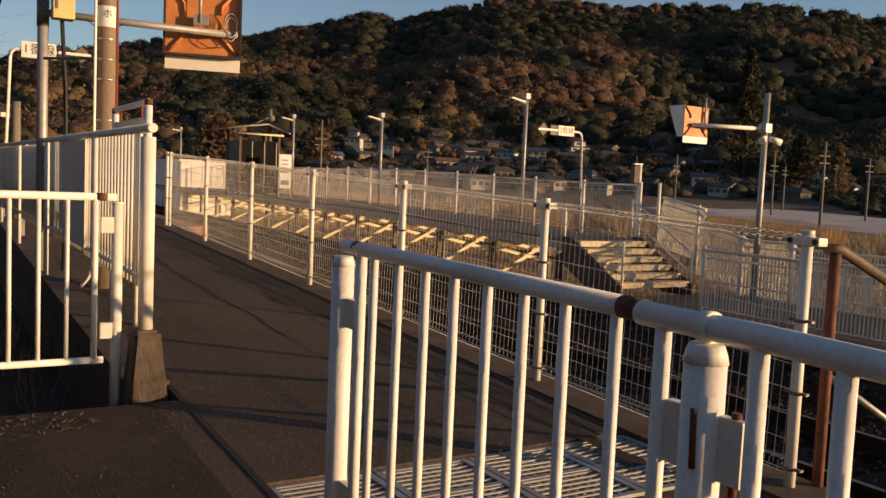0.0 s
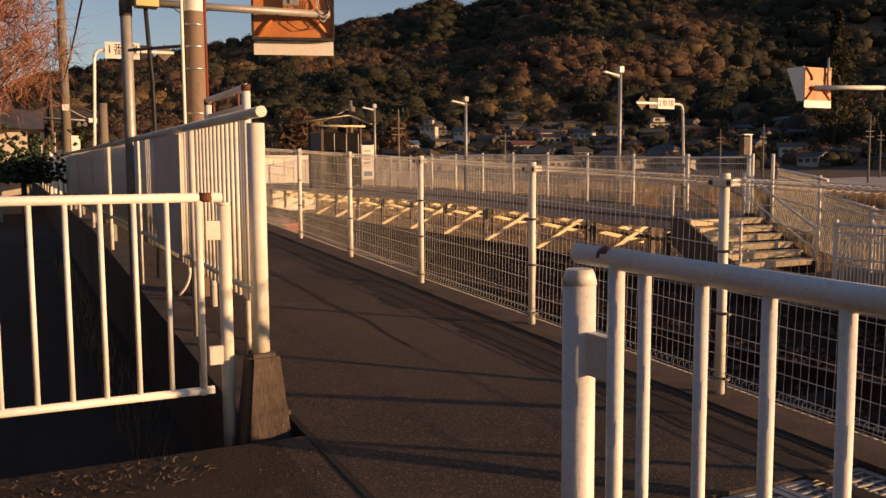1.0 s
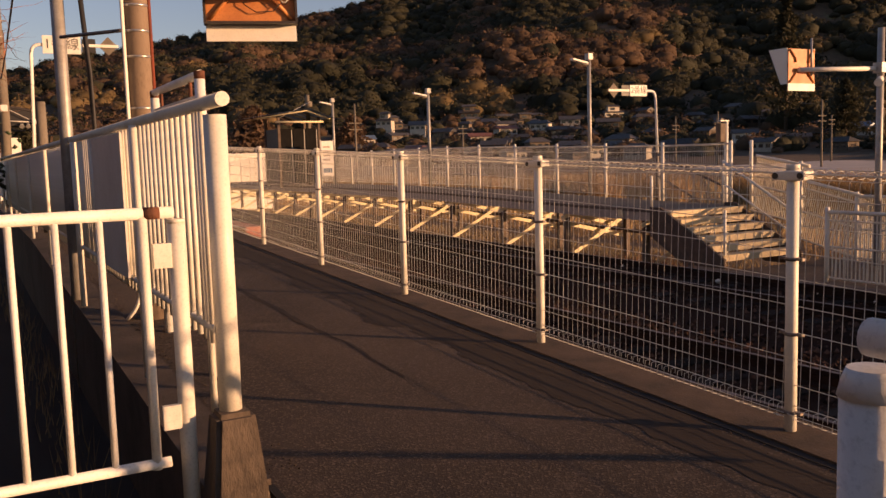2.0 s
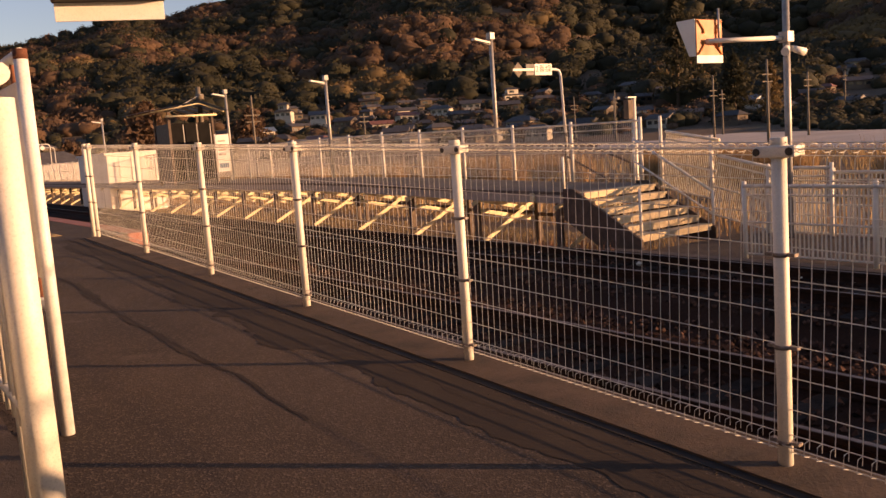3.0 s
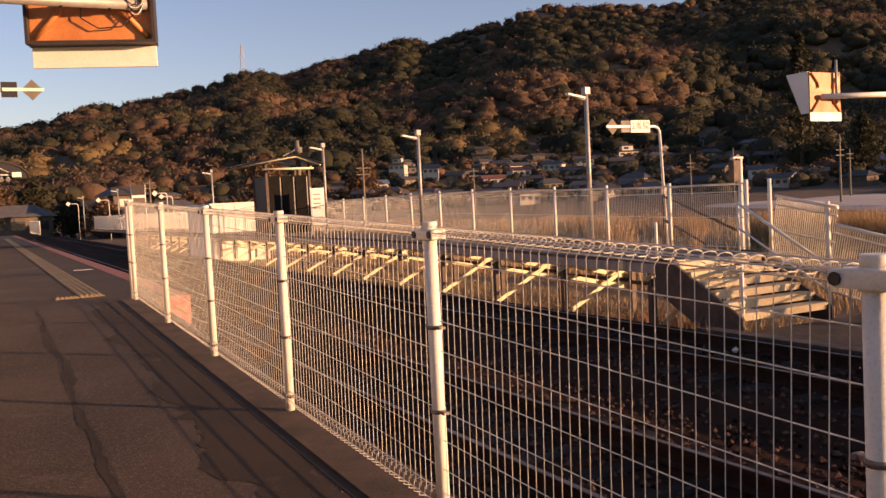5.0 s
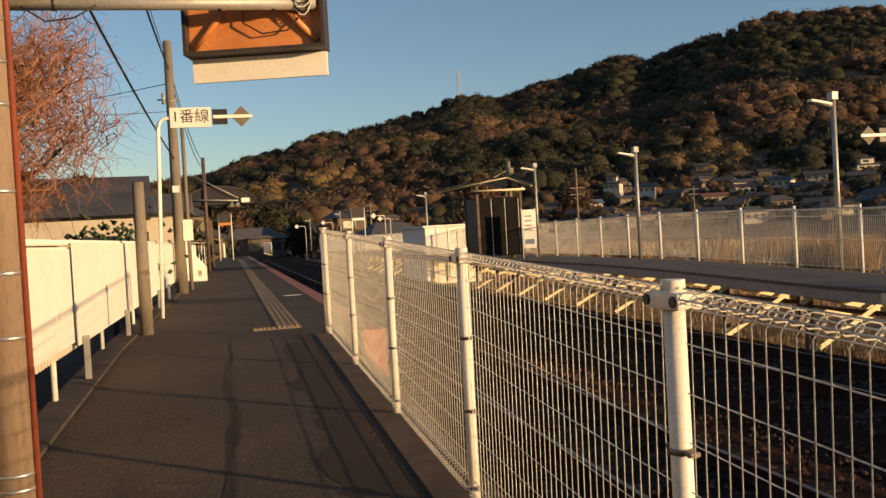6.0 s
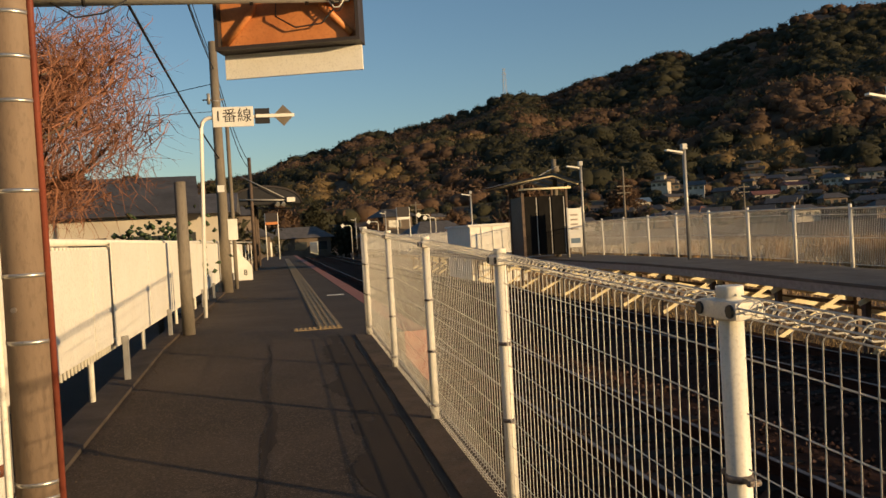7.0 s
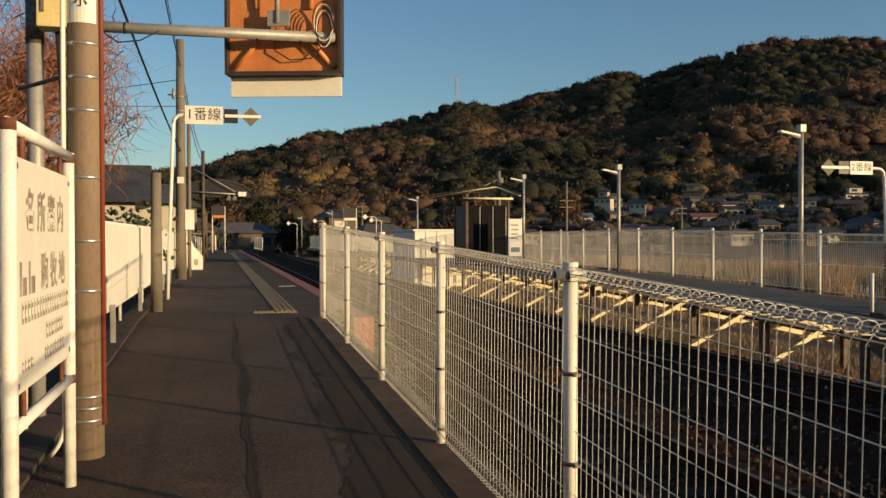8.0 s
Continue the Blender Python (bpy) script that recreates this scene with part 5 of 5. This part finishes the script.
# ---- clumps for crowns and bushes
def clumps(points, sizes, flat=0.8):
    """Rough eight-sided clumps at the points, as arrays of vertices and faces."""
    n = len(points)
    rnd = nrng.uniform(0.55, 1.35, (n, 6, 1)) * OCT[None]
    rnd[:, :, 2] *= flat
    ang = nrng.uniform(0, math.tau, n)
    c, s = np.cos(ang), np.sin(ang)
    x = rnd[:, :, 0] * c[:, None] - rnd[:, :, 1] * s[:, None]
    y = rnd[:, :, 0] * s[:, None] + rnd[:, :, 1] * c[:, None]
    tilt = nrng.uniform(-0.5, 0.5, n)[:, None]
    z = rnd[:, :, 2] + tilt * x
    v = np.stack([x, y, z], -1) * np.asarray(sizes)[:, None, None] + np.asarray(points)[:, None]
    f = (np.array(OCTF)[None] + 6 * np.arange(n)[:, None, None]).reshape(-1, 3)
    return v.reshape(-1, 3), f


def fast_mesh(name, v, f, mat):
    me = bpy.data.meshes.new(name)
    me.vertices.add(len(v))
    me.vertices.foreach_set("co", np.asarray(v, np.float32).ravel())
    me.loops.add(len(f) * 3)
    me.loops.foreach_set("vertex_index", np.asarray(f, np.int32).ravel())
    me.polygons.add(len(f))
    me.polygons.foreach_set("loop_start", np.arange(0, len(f) * 3, 3, dtype=np.int32))
    me.update(calc_edges=True)
    me.materials.append(mat)
    return me


bush = thing("bush", "dark green clipped bush behind the sheets", "bush", (-3.3, 12.2, -0.75))
pts = [(nrng.normal(0, 0.42), nrng.normal(0, 0.5), 1.5 + abs(nrng.normal(0, 0.42))) for _ in range(700)]
v, f = clumps(np.array(pts), nrng.uniform(0.04, 0.09, len(pts)))
part("leaves", fast_mesh("leaves", v, f, M_BUSH), None, bush)
part("stem", tube(bmesh.new(), [(0, 0, -0.05), (0, 0, 1.6)], 0.06, 8), M_BARK, bush)


# ---- houses
def house(x, y, z, w, d, h, yaw, wall, roof, hip=False, storey2=False, label="", windows=3, size=1.0):
    ho = thing("house", label or "small rural house with a tiled roof", "house", group="village houses")
    ho.matrix_basis = pose(x, y, z, 0, 0, yaw) @ Matrix.Scale(size, 4)
    part("wall", box(bmesh.new(), -w / 2, w / 2, -d / 2, d / 2, -2.5, h), wall, ho)
    e, rh = 0.6, 0.28 * d

    def gable(w, d, z0, rh):
        bm = bmesh.new()
        i = d * 0.35 if hip else 0.0
        a = [bm.verts.new(v) for v in ((-w / 2 - e, -d / 2 - e, z0), (w / 2 + e, -d / 2 - e, z0), (w / 2 + e, d / 2 + e, z0), (-w / 2 - e, d / 2 + e, z0))]
        b = [bm.verts.new(v) for v in ((-w / 2 - e + i, 0, z0 + rh), (w / 2 + e - i, 0, z0 + rh))]
        for q in ((a[0], a[1], b[1], b[0]), (a[2], a[3], b[0], b[1]), (a[1], a[2], b[1]), (a[3], a[0], b[0]), (a[3], a[2], a[1], a[0])):
            bm.faces.new(q)
        return bm

    part("roof", gable(w, d, h, rh), roof, ho)
    if storey2:
        part("upper_wall", box(bmesh.new(), -w * 0.3, w * 0.28, -d * 0.3, d * 0.3, h, h + 2.6), wall, ho)
        part("upper_roof", gable(w * 0.6, d * 0.62, h + 2.6, rh * 0.7), roof, ho)
        part("window", box(bmesh.new(), -w * 0.2, w * 0.05, -d * 0.3 - 0.05, -d * 0.3 + 0.02, h + 1.1, h + 2.1), M_WINDOW, ho)
    for k in range(windows):
        cx = -w / 2 + w * (k + 0.5) / windows
        part("window", box(bmesh.new(), cx - w * 0.1, cx + w * 0.1, -d / 2 - 0.05, -d / 2 + 0.02, h * 0.4, h * 0.8), M_WINDOW, ho)
    return ho


# loose grit on the forecourt and along the kerbs
gv, gf = [], []
for k in range(9000):
    if k < 5000:
        x, y = nrng.uniform(-5.2, -2.3), nrng.uniform(-9.5, -5.65)
        if noise.noise(Vector((x * 1.6, y * 1.6, 2))) < nrng.uniform(-0.15, 0.5):
            continue
    elif k < 7500:
        x, y = -0.12 - abs(nrng.normal(0, 0.09)), nrng.uniform(-6.9, 4)
    else:
        x, y = -2.22 + abs(nrng.normal(0, 0.06)), nrng.uniform(-5.2, 12)
    q = nrng.uniform(0.002, 0.0065)
    base = len(gv)
    for o in OCT * nrng.uniform(0.6, 1.4, (6, 3)) * q:
        gv.append((x + o[0], y + o[1], ramp_z(y) + q * 0.4 + o[2] * 0.7))
    gf += [(base + i, base + j, base + m) for i, j, m in OCTF]
tagged(new("grit", raw_mesh("grit", gv, gf, M_GRIT)), "loose grit and dry soil crumbs on the asphalt", "grit", kind="stuff")


def litter(x0, x1, y0, y1, count):
    """Dead leaves and straw."""
    v = []
    for k in range(count):
        x, y, a, q = nrng.uniform(x0, x1), nrng.uniform(y0, y1), nrng.uniform(0, math.tau), nrng.uniform(0.015, 0.05)
        z = ramp_z(y) + 0.004
        v += [(x, y, z), (x + q * math.cos(a), y + q * math.sin(a), z + nrng.uniform(0, 0.02)), (x + 0.3 * q * math.cos(a + 1.2), y + 0.3 * q * math.sin(a + 1.2), z + 0.006)]
    return fast_mesh("dead_leaves", np.array(v), np.arange(len(v)).reshape(-1, 3), M_BARK)


tagged(new("dead_leaves", litter(-4.2, -2.75, -6.0, -5.66, 260)), "dead leaves and straw by the gate", "leaf litter", kind="stuff")

house(-6.9, 25, -0.75, 5.5, 5, 3.1, 6, M_PLASTER, M_ROOF, label="white plaster house with a brown roof behind the platform")
house(-4.2, 30, -0.75, 2.4, 3, 3.3, 0, M_PLASTER, M_ROOF, label="narrow beige shed behind the platform", windows=1)
house(-12, 46, -0.75, 8, 6, 3.4, 20, M_DARKWALL, M_ROOF, label="dark timber house beyond the platform")

TOWN = [(24.8, 2.75, 265, 1, 1), (26.9, 2.45, 250, 1, 0), (30.3, 3.05, 290, 0, 1), (34.9, 2.3, 245, 1, 1), (30.9, 1.6, 230, 2, 0), (34.6, 1.15, 205, 0, 0), (36.0, 1.9, 240, 0, 0),
        (30.5, 0.55, 190, 0, 0), (28.0, 0.7, 195, 1, 0), (26.0, 0.5, 190, 0, 0), (33, 0.5, 185, 1, 0), (6.2, 1.2, 230, 0, 0), (8.5, 1.0, 210, 1, 0), (10.3, 1.4, 235, 0, 1), (14.0, 3.4, 330, 3, 0),
        (3.8, 1.1, 220, 0, 0), (12.4, 0.7, 200, 1, 0), (38, 1.5, 225, 0, 1), (40, 1.1, 210, 1, 0), (42, 1.4, 230, 0, 0), (43.8, 0.8, 195, 0, 0), (45.6, 1.9, 250, 0, 0), (47.5, 1.2, 215, 1, 0),
        (37.2, 0.6, 185, 0, 0), (41, 0.5, 185, 1, 0), (44.6, 2.4, 270, 0, 1), (50, 0.9, 200, 0, 0), (53, 0.6, 190, 0, 0), (56, 0.9, 205, 1, 0), (60.1, 3.0, 300, 1, 0), (60.1, 2.0, 250, 0, 0),
        (65.3, 1.8, 235, 0, 0), (59.7, 0.9, 205, 1, 0), (63, 1.2, 215, 0, 1), (67, 0.9, 205, 0, 0), (69, 2.0, 250, 1, 0), (62, 2.6, 280, 0, 0), (20, 0.6, 190, 1, 0), (17.5, 0.9, 205, 0, 0), (22.4, 0.9, 210, 0, 1),
        (23.3, 1.6, 230, 3, 0), (28.6, 1.9, 240, 0, 0), (32.6, 2.0, 240, 2, 0), (36.8, 2.5, 265, 1, 0), (39.2, 2.2, 255, 0, 0), (47, 2.7, 290, 0, 0), (57.6, 1.5, 225, 0, 0), (54.2, 1.4, 225, 3, 0)]
for k, (az, el, r, kind_, two) in enumerate(TOWN):
    hx, hy = EYE0[0] + r * math.sin(radians(az)), EYE0[1] + r * math.cos(radians(az))
    hz = max(land_z(hx, hy), 1.1 + r * math.tan(radians(el)) - 3.0)
    house(hx, hy, hz, rng.uniform(5, 8), rng.uniform(4.4, 5.6), rng.uniform(2.1, 2.7), -az + rng.uniform(-35, 35), (M_DARKWALL, M_PLASTER, M_PLASTER, M_PLASTER)[kind_],
          (M_ROOF, M_ROOF, M_ROOFRED, M_ROOFBLUE)[kind_], rng.random() < 0.5, bool(two) and k % 2 == 0,
          ("dark timber village house with a grey tiled roof", "pale plaster village house with a grey tiled roof", "pale village house with a red tiled roof", "pale village house with a blue tin roof")[kind_], size=0.8)

for k in range(62):
    az, r = rng.uniform(23, 70), rng.uniform(188, 292)
    hx, hy = EYE0[0] + r * math.sin(radians(az)), EYE0[1] + r * math.cos(radians(az))
    pale = rng.random() < 0.22
    house(hx, hy, land_z(hx, hy), rng.uniform(5, 9), rng.uniform(4, 5.6), rng.uniform(2.0, 2.8), -az + rng.uniform(-40, 40), M_PLASTER if pale else M_DARKWALL, M_ROOFRED if rng.random() < 0.1 else M_ROOF, rng.random() < 0.5, rng.random() < 0.1,
          "pale plaster village house with a grey tiled roof" if pale else "dark timber village house with a grey tiled roof", size=0.75)

# utility poles in the village
for k in range(14):
    az, r = rng.uniform(2, 70), rng.uniform(90, 240)
    x, y = EYE0[0] + r * math.sin(radians(az)), EYE0[1] + r * math.cos(radians(az))
    if x < 18:
        continue
    up = thing("utility_pole", "distant grey village utility pole with crossarms", "pole", (x, y, land_z(x, y)), group="village poles")
    part("shaft", tube(bmesh.new(), [(0, 0, -0.3), (0, 0, rng.uniform(7.5, 9.5))], 0.16, 6, True, 0.1), M_OLDPOLE, up)
    for z in (6.4, 7.1):
        part("crossarm", box(bmesh.new(), -0.8, 0.8, -0.05, 0.05, z, z + 0.1), M_OLDPOLE, up)

# lattice mast on the ridge
a = radians(15.3)
mx, my = EYE0[0] + 640 * math.sin(a), EYE0[1] + 640 * math.cos(a)
mast = thing("lattice_mast", "slim steel lattice mast on the wooded ridge", "mast", (mx, my, land_z(mx, my)))
for s in ((-1, -1), (1, -1), (1, 1), (-1, 1)):
    part("leg", tube(bmesh.new(), [(s[0] * 1.6, s[1] * 1.6, 0), (s[0] * 0.5, s[1] * 0.5, 24)], 0.14, 4), M_GALV, mast)
for z in range(4, 25, 4):
    q = 1.6 - 1.1 * z / 24 + (1.2 if z > 14 else 0)
    part("cross_member", box(bmesh.new(), -q, q, -0.12, 0.12, z - 0.12, z + 0.12), M_GALV, mast)

# pale embankment across the fields, low humps along it
bm = bmesh.new()
rows = []
for k in range(70):
    y = -60 + 4.5 * k
    x0, x1 = 56 + (y - 15) * 0.5, 88 + (y - 27) * 0.757
    rows.append([bm.verts.new((x0 + (x1 - x0) * u, y, -2.0 + h + (0.22 * noise.noise(Vector((x0 * 0.13 + 4 * u, y * 0.11, 5))) if 0 < u < 1 else 0))) for u, h in ((0, -0.05), (0.2, 0.35), (0.5, 0.5), (0.8, 0.7), (1, 0.55), (1.08, -0.4))])
for p, q in zip(rows, rows[1:]):
    for k in range(5):
        bm.faces.new((p[k], p[k + 1], q[k + 1], q[k]))
solid("embankment", bm, M_LEVEE, "pale concrete and gravel embankment across the fields", "embankment", kind="structure")


# ---- woods on the hill
ico = bmesh.new()
bmesh.ops.create_icosphere(ico, subdivisions=2, radius=1.0)
ICO_V = np.array([v.co for v in ico.verts])
ICO_F = np.array([[v.index for v in f.verts] for f in ico.faces])
ico.free()
def wood(count, mat, name, label, pick, size, per, span=(185, 668)):
    """Crowns with a rough core and a haze of small leaf flakes round it, so that their outlines stay soft."""
    vs, fs, pts, sizes = [], [], [], []
    tries = made_trees = 0
    while made_trees < count and tries < count * 40:
        tries += 1
        az, r = nrng.uniform(-14, 78), math.sqrt(nrng.uniform(span[0] ** 2, span[1] ** 2))
        x, y = EYE0[0] + r * math.sin(radians(az)), EYE0[1] + r * math.cos(radians(az))
        if not pick(az, r, x, y):
            continue
        made_trees += 1
        z = land_z(x, y)
        s = size * nrng.uniform(0.55, 1.35) * (0.75 if r > RIDGE - 40 else 1.0)
        up = s * nrng.uniform(0.55, 0.85)
        fs.append(ICO_F + 42 * len(vs))
        vs.append(ICO_V * nrng.uniform(0.74, 1.04, (42, 1)) * (s, s, up) + (x, y, z + s * 0.25))
        d = nrng.normal(0, 1, (per, 3))
        d[:, 2] = np.abs(d[:, 2])
        d /= np.linalg.norm(d, axis=1)[:, None]
        # leaves gather in a few boughs
        bough = d[nrng.integers(0, 7, per)] * 0.5
        q = (d * 0.72 + bough) * nrng.uniform(0.84, 1.06, (per, 1))
        pts.append(q * (s, s, up * 1.1) + (x, y, z + s * 0.25))
        sizes.append(s * nrng.uniform(0.07, 0.16, per))
    pts, sizes = np.concatenate(pts), np.concatenate(sizes)
    tri = nrng.normal(0, 0.7, (len(pts), 3, 3)) * sizes[:, None, None] + pts[:, None]
    vv = np.concatenate(vs)
    fl = np.arange(len(pts) * 3).reshape(-1, 3) + len(vv)
    tagged(new(name, fast_mesh(name, np.concatenate([vv, tri.reshape(-1, 3)]), np.concatenate([np.concatenate(fs), fl]), mat)), label, "woods", kind="stuff").data.shade_smooth()


def patch(x, y, s, off):
    return noise.noise(Vector((x / s, y / s, off)))


def mixed(az, x, y):
    """Below zero evergreens stand, above it bare trees; one flank of the hill is all evergreen."""
    return patch(x, y, 75, 0) - 0.4 * smooth01((az - 41) / 4) * smooth01((60 - az) / 5)


def above_town(az, r):
    return r > 300 - 40 * smooth01((20 - az) / 20) or (az > 48 and r > 235 and az < 58)


def grove(az, r, x, y):
    return (r < 480 and patch(x, y, 42, 7.7) > 0.3) or (az > 57 and 330 < r < 600 and patch(x, y, 55, 7.7) > -0.15)


wood(4300, M_GREENLEAF, "evergreen_woods", "dark evergreen woods covering the hill", lambda az, r, x, y: above_town(az, r) and not grove(az, r, x, y) and (mixed(az, x, y) < 0.05 or nrng.random() < 0.1), 5.0, 78)
wood(3300, M_BROWNLEAF, "bare_woods", "bare reddish-brown deciduous woods on the hill", lambda az, r, x, y: above_town(az, r) and not grove(az, r, x, y) and mixed(az, x, y) > -0.03, 4.7, 78)
wood(950, M_GOLDLEAF, "bamboo_grove", "golden bamboo groves on the lower slope", lambda az, r, x, y: above_town(az, r) and grove(az, r, x, y), 4.5, 80)
wood(520, M_GREENLEAF, "village_trees", "dark garden trees among the village houses", lambda az, r, x, y: 188 < r < 305 and x > 30, 2.5, 60)
wood(300, M_BROWNLEAF, "village_bare_trees", "bare brown garden trees among the village houses", lambda az, r, x, y: 188 < r < 305 and x > 30, 2.5, 60)
wood(900, M_GREENLEAF, "field_hedges", "dark hedges and shrubs at the foot of the village", lambda az, r, x, y: az > 38 and x > 96 + (y - 27) * 0.76, 1.5, 40, (95, 215))


def cedar(az, r, h, wd, mat, label):
    x, y = EYE0[0] + r * math.sin(radians(az)), EYE0[1] + r * math.cos(radians(az))
    t = thing("tree", label, "tree", (x, y, land_z(x, y)))
    part("trunk", tube(bmesh.new(), [(0, 0, -0.3), (0, 0, h * 0.9)], 0.5, 8, True, 0.1), M_BARK, t)
    pts, sizes = [], []
    for k in range(3200):
        u = nrng.random() ** 0.8
        rad = wd * (1 - u) ** 0.7 * (0.75 + 0.35 * math.sin(u * 40 + nrng.normal(0, 0.5))) * nrng.uniform(0.35, 1.05)
        a = nrng.uniform(0, math.tau)
        pts.append((rad * math.cos(a), rad * math.sin(a), h * (0.1 + 0.9 * u)))
        sizes.append(wd * 0.065 * nrng.uniform(0.6, 1.5))
    v = (nrng.normal(0, 0.8, (len(pts), 3, 3)) * np.array(sizes)[:, None, None] + np.array(pts)[:, None]).reshape(-1, 3)
    f = np.arange(len(v)).reshape(-1, 3)
    part("crown", fast_mesh("crown", v, f, mat), None, t)


cedar(49.9, 240, 33, 8.5, M_GREENLEAF, "tall dark cedar standing above the village")
cedar(55.3, 200, 11.5, 4.0, M_GOLDLEAF, "golden autumn tree at the village edge")
cedar(53.2, 215, 13, 6.0, M_GREENLEAF, "dark round evergreen tree at the village edge")
cedar(22.5, 215, 9, 6.5, M_BROWNLEAF, "bare brown rounded tree in the village")
cedar(16.2, 190, 12.5, 9, M_BROWNLEAF, "large bare brown dome-shaped tree")
cedar(7.0, 150, 5, 3, M_GREENLEAF, "dark shrub beside the far tracks")


for az, r, h, wd, mt in ((-11, 62, 7, 4, M_BROWNLEAF), (-8, 78, 8, 5, M_GREENLEAF), (-5, 70, 5.5, 4, M_BROWNLEAF), (-3.4, 95, 8, 5, M_GREENLEAF), (-1.8, 120, 9, 6, M_GREENLEAF), (0.3, 150, 9, 7, M_BROWNLEAF),
                         (4.6, 135, 6, 4, M_GREENLEAF), (6.5, 122, 5, 4, M_BROWNLEAF), (9, 140, 7, 6, M_GREENLEAF), (11.5, 130, 6, 5, M_BROWNLEAF), (2.6, 150, 8, 6, M_GREENLEAF)):
    cedar(az, r, h, wd, mt, "dark evergreen tree beside the far tracks" if mt == M_GREENLEAF else "bare brown tree beside the far tracks")
run_fence("pale sheet-clad fence at the far end of the platform", -1.6, 74, 92, lambda y: 0.15, 2.0)
for az, r, w in ((-6, 84, 7), (-2.6, 108, 8), (1.4, 135, 9), (7.6, 128, 8), (10.3, 118, 7)):
    hx, hy = EYE0[0] + r * math.sin(radians(az)), EYE0[1] + r * math.cos(radians(az))
    house(hx, hy, land_z(hx, hy), w, 6, 3.0, rng.uniform(-30, 30), M_DARKWALL if w > 7 else M_PLASTER, M_ROOF, True, w == 8, "low house beyond the end of the platform")

# ---- dry grass and reeds
def blades(name, label, count, where, h0, h1, wd, mat):
    v = np.empty((count * 3, 3))
    for k in range(count):
        x, y = where()
        z = land_z(x, y)
        a, h = nrng.uniform(0, math.tau), nrng.uniform(h0, h1)
        lx, ly = nrng.normal(0, 0.22) * h, nrng.normal(0, 0.22) * h
        v[3 * k] = (x - wd * math.cos(a), y - wd * math.sin(a), z - 0.02)
        v[3 * k + 1] = (x + wd * math.cos(a), y + wd * math.sin(a), z - 0.02)
        v[3 * k + 2] = (x + lx, y + ly, z + h)
    f = np.arange(count * 3).reshape(-1, 3)
    tagged(new(name, fast_mesh(name, v, f, mat)), label, "grass", kind="stuff")


blades("dry_grass", "dry golden grass under and before the far platform", 22000, lambda: (nrng.uniform(7.9, 12), nrng.uniform(2.6, 45)), 0.03, 0.13, 0.008, M_GRASS)


def reed_place():
    while True:
        x, y = 23 + abs(nrng.normal(0, 7)), nrng.uniform(-30, 60)
        if patch(x, y, 6, 3.1) > 0.3:
            return x, y


blades("reeds", "tall pale dry reeds in the field behind the fences", 30000, reed_place, 0.8, 2.0, 0.028, M_REED)
blades("weeds", "scattered dry weeds over the fields", 16000, lambda: (nrng.uniform(14, 60), nrng.uniform(-30, 110)), 0.3, 0.9, 0.03, M_GRASS)
blades("field_grass", "low dry golden grass behind the far platform fence", 22000, lambda: (12.7 + abs(nrng.normal(0, 5)), nrng.uniform(-8, 60)), 0.08, 0.3, 0.014, M_REED)
blades("red_weeds", "reddish dry weeds beside the platform steps", 900, lambda: (nrng.uniform(7.9, 9.6), nrng.uniform(2.6, 6.4)), 0.1, 0.38, 0.01, M_TWIG)
blades("kerb_weeds", "dead weeds along the concrete kerb", 500, lambda: (nrng.uniform(-2.9, -2.62), nrng.uniform(-5, 8)), 0.05, 0.3, 0.004, M_GRASS)
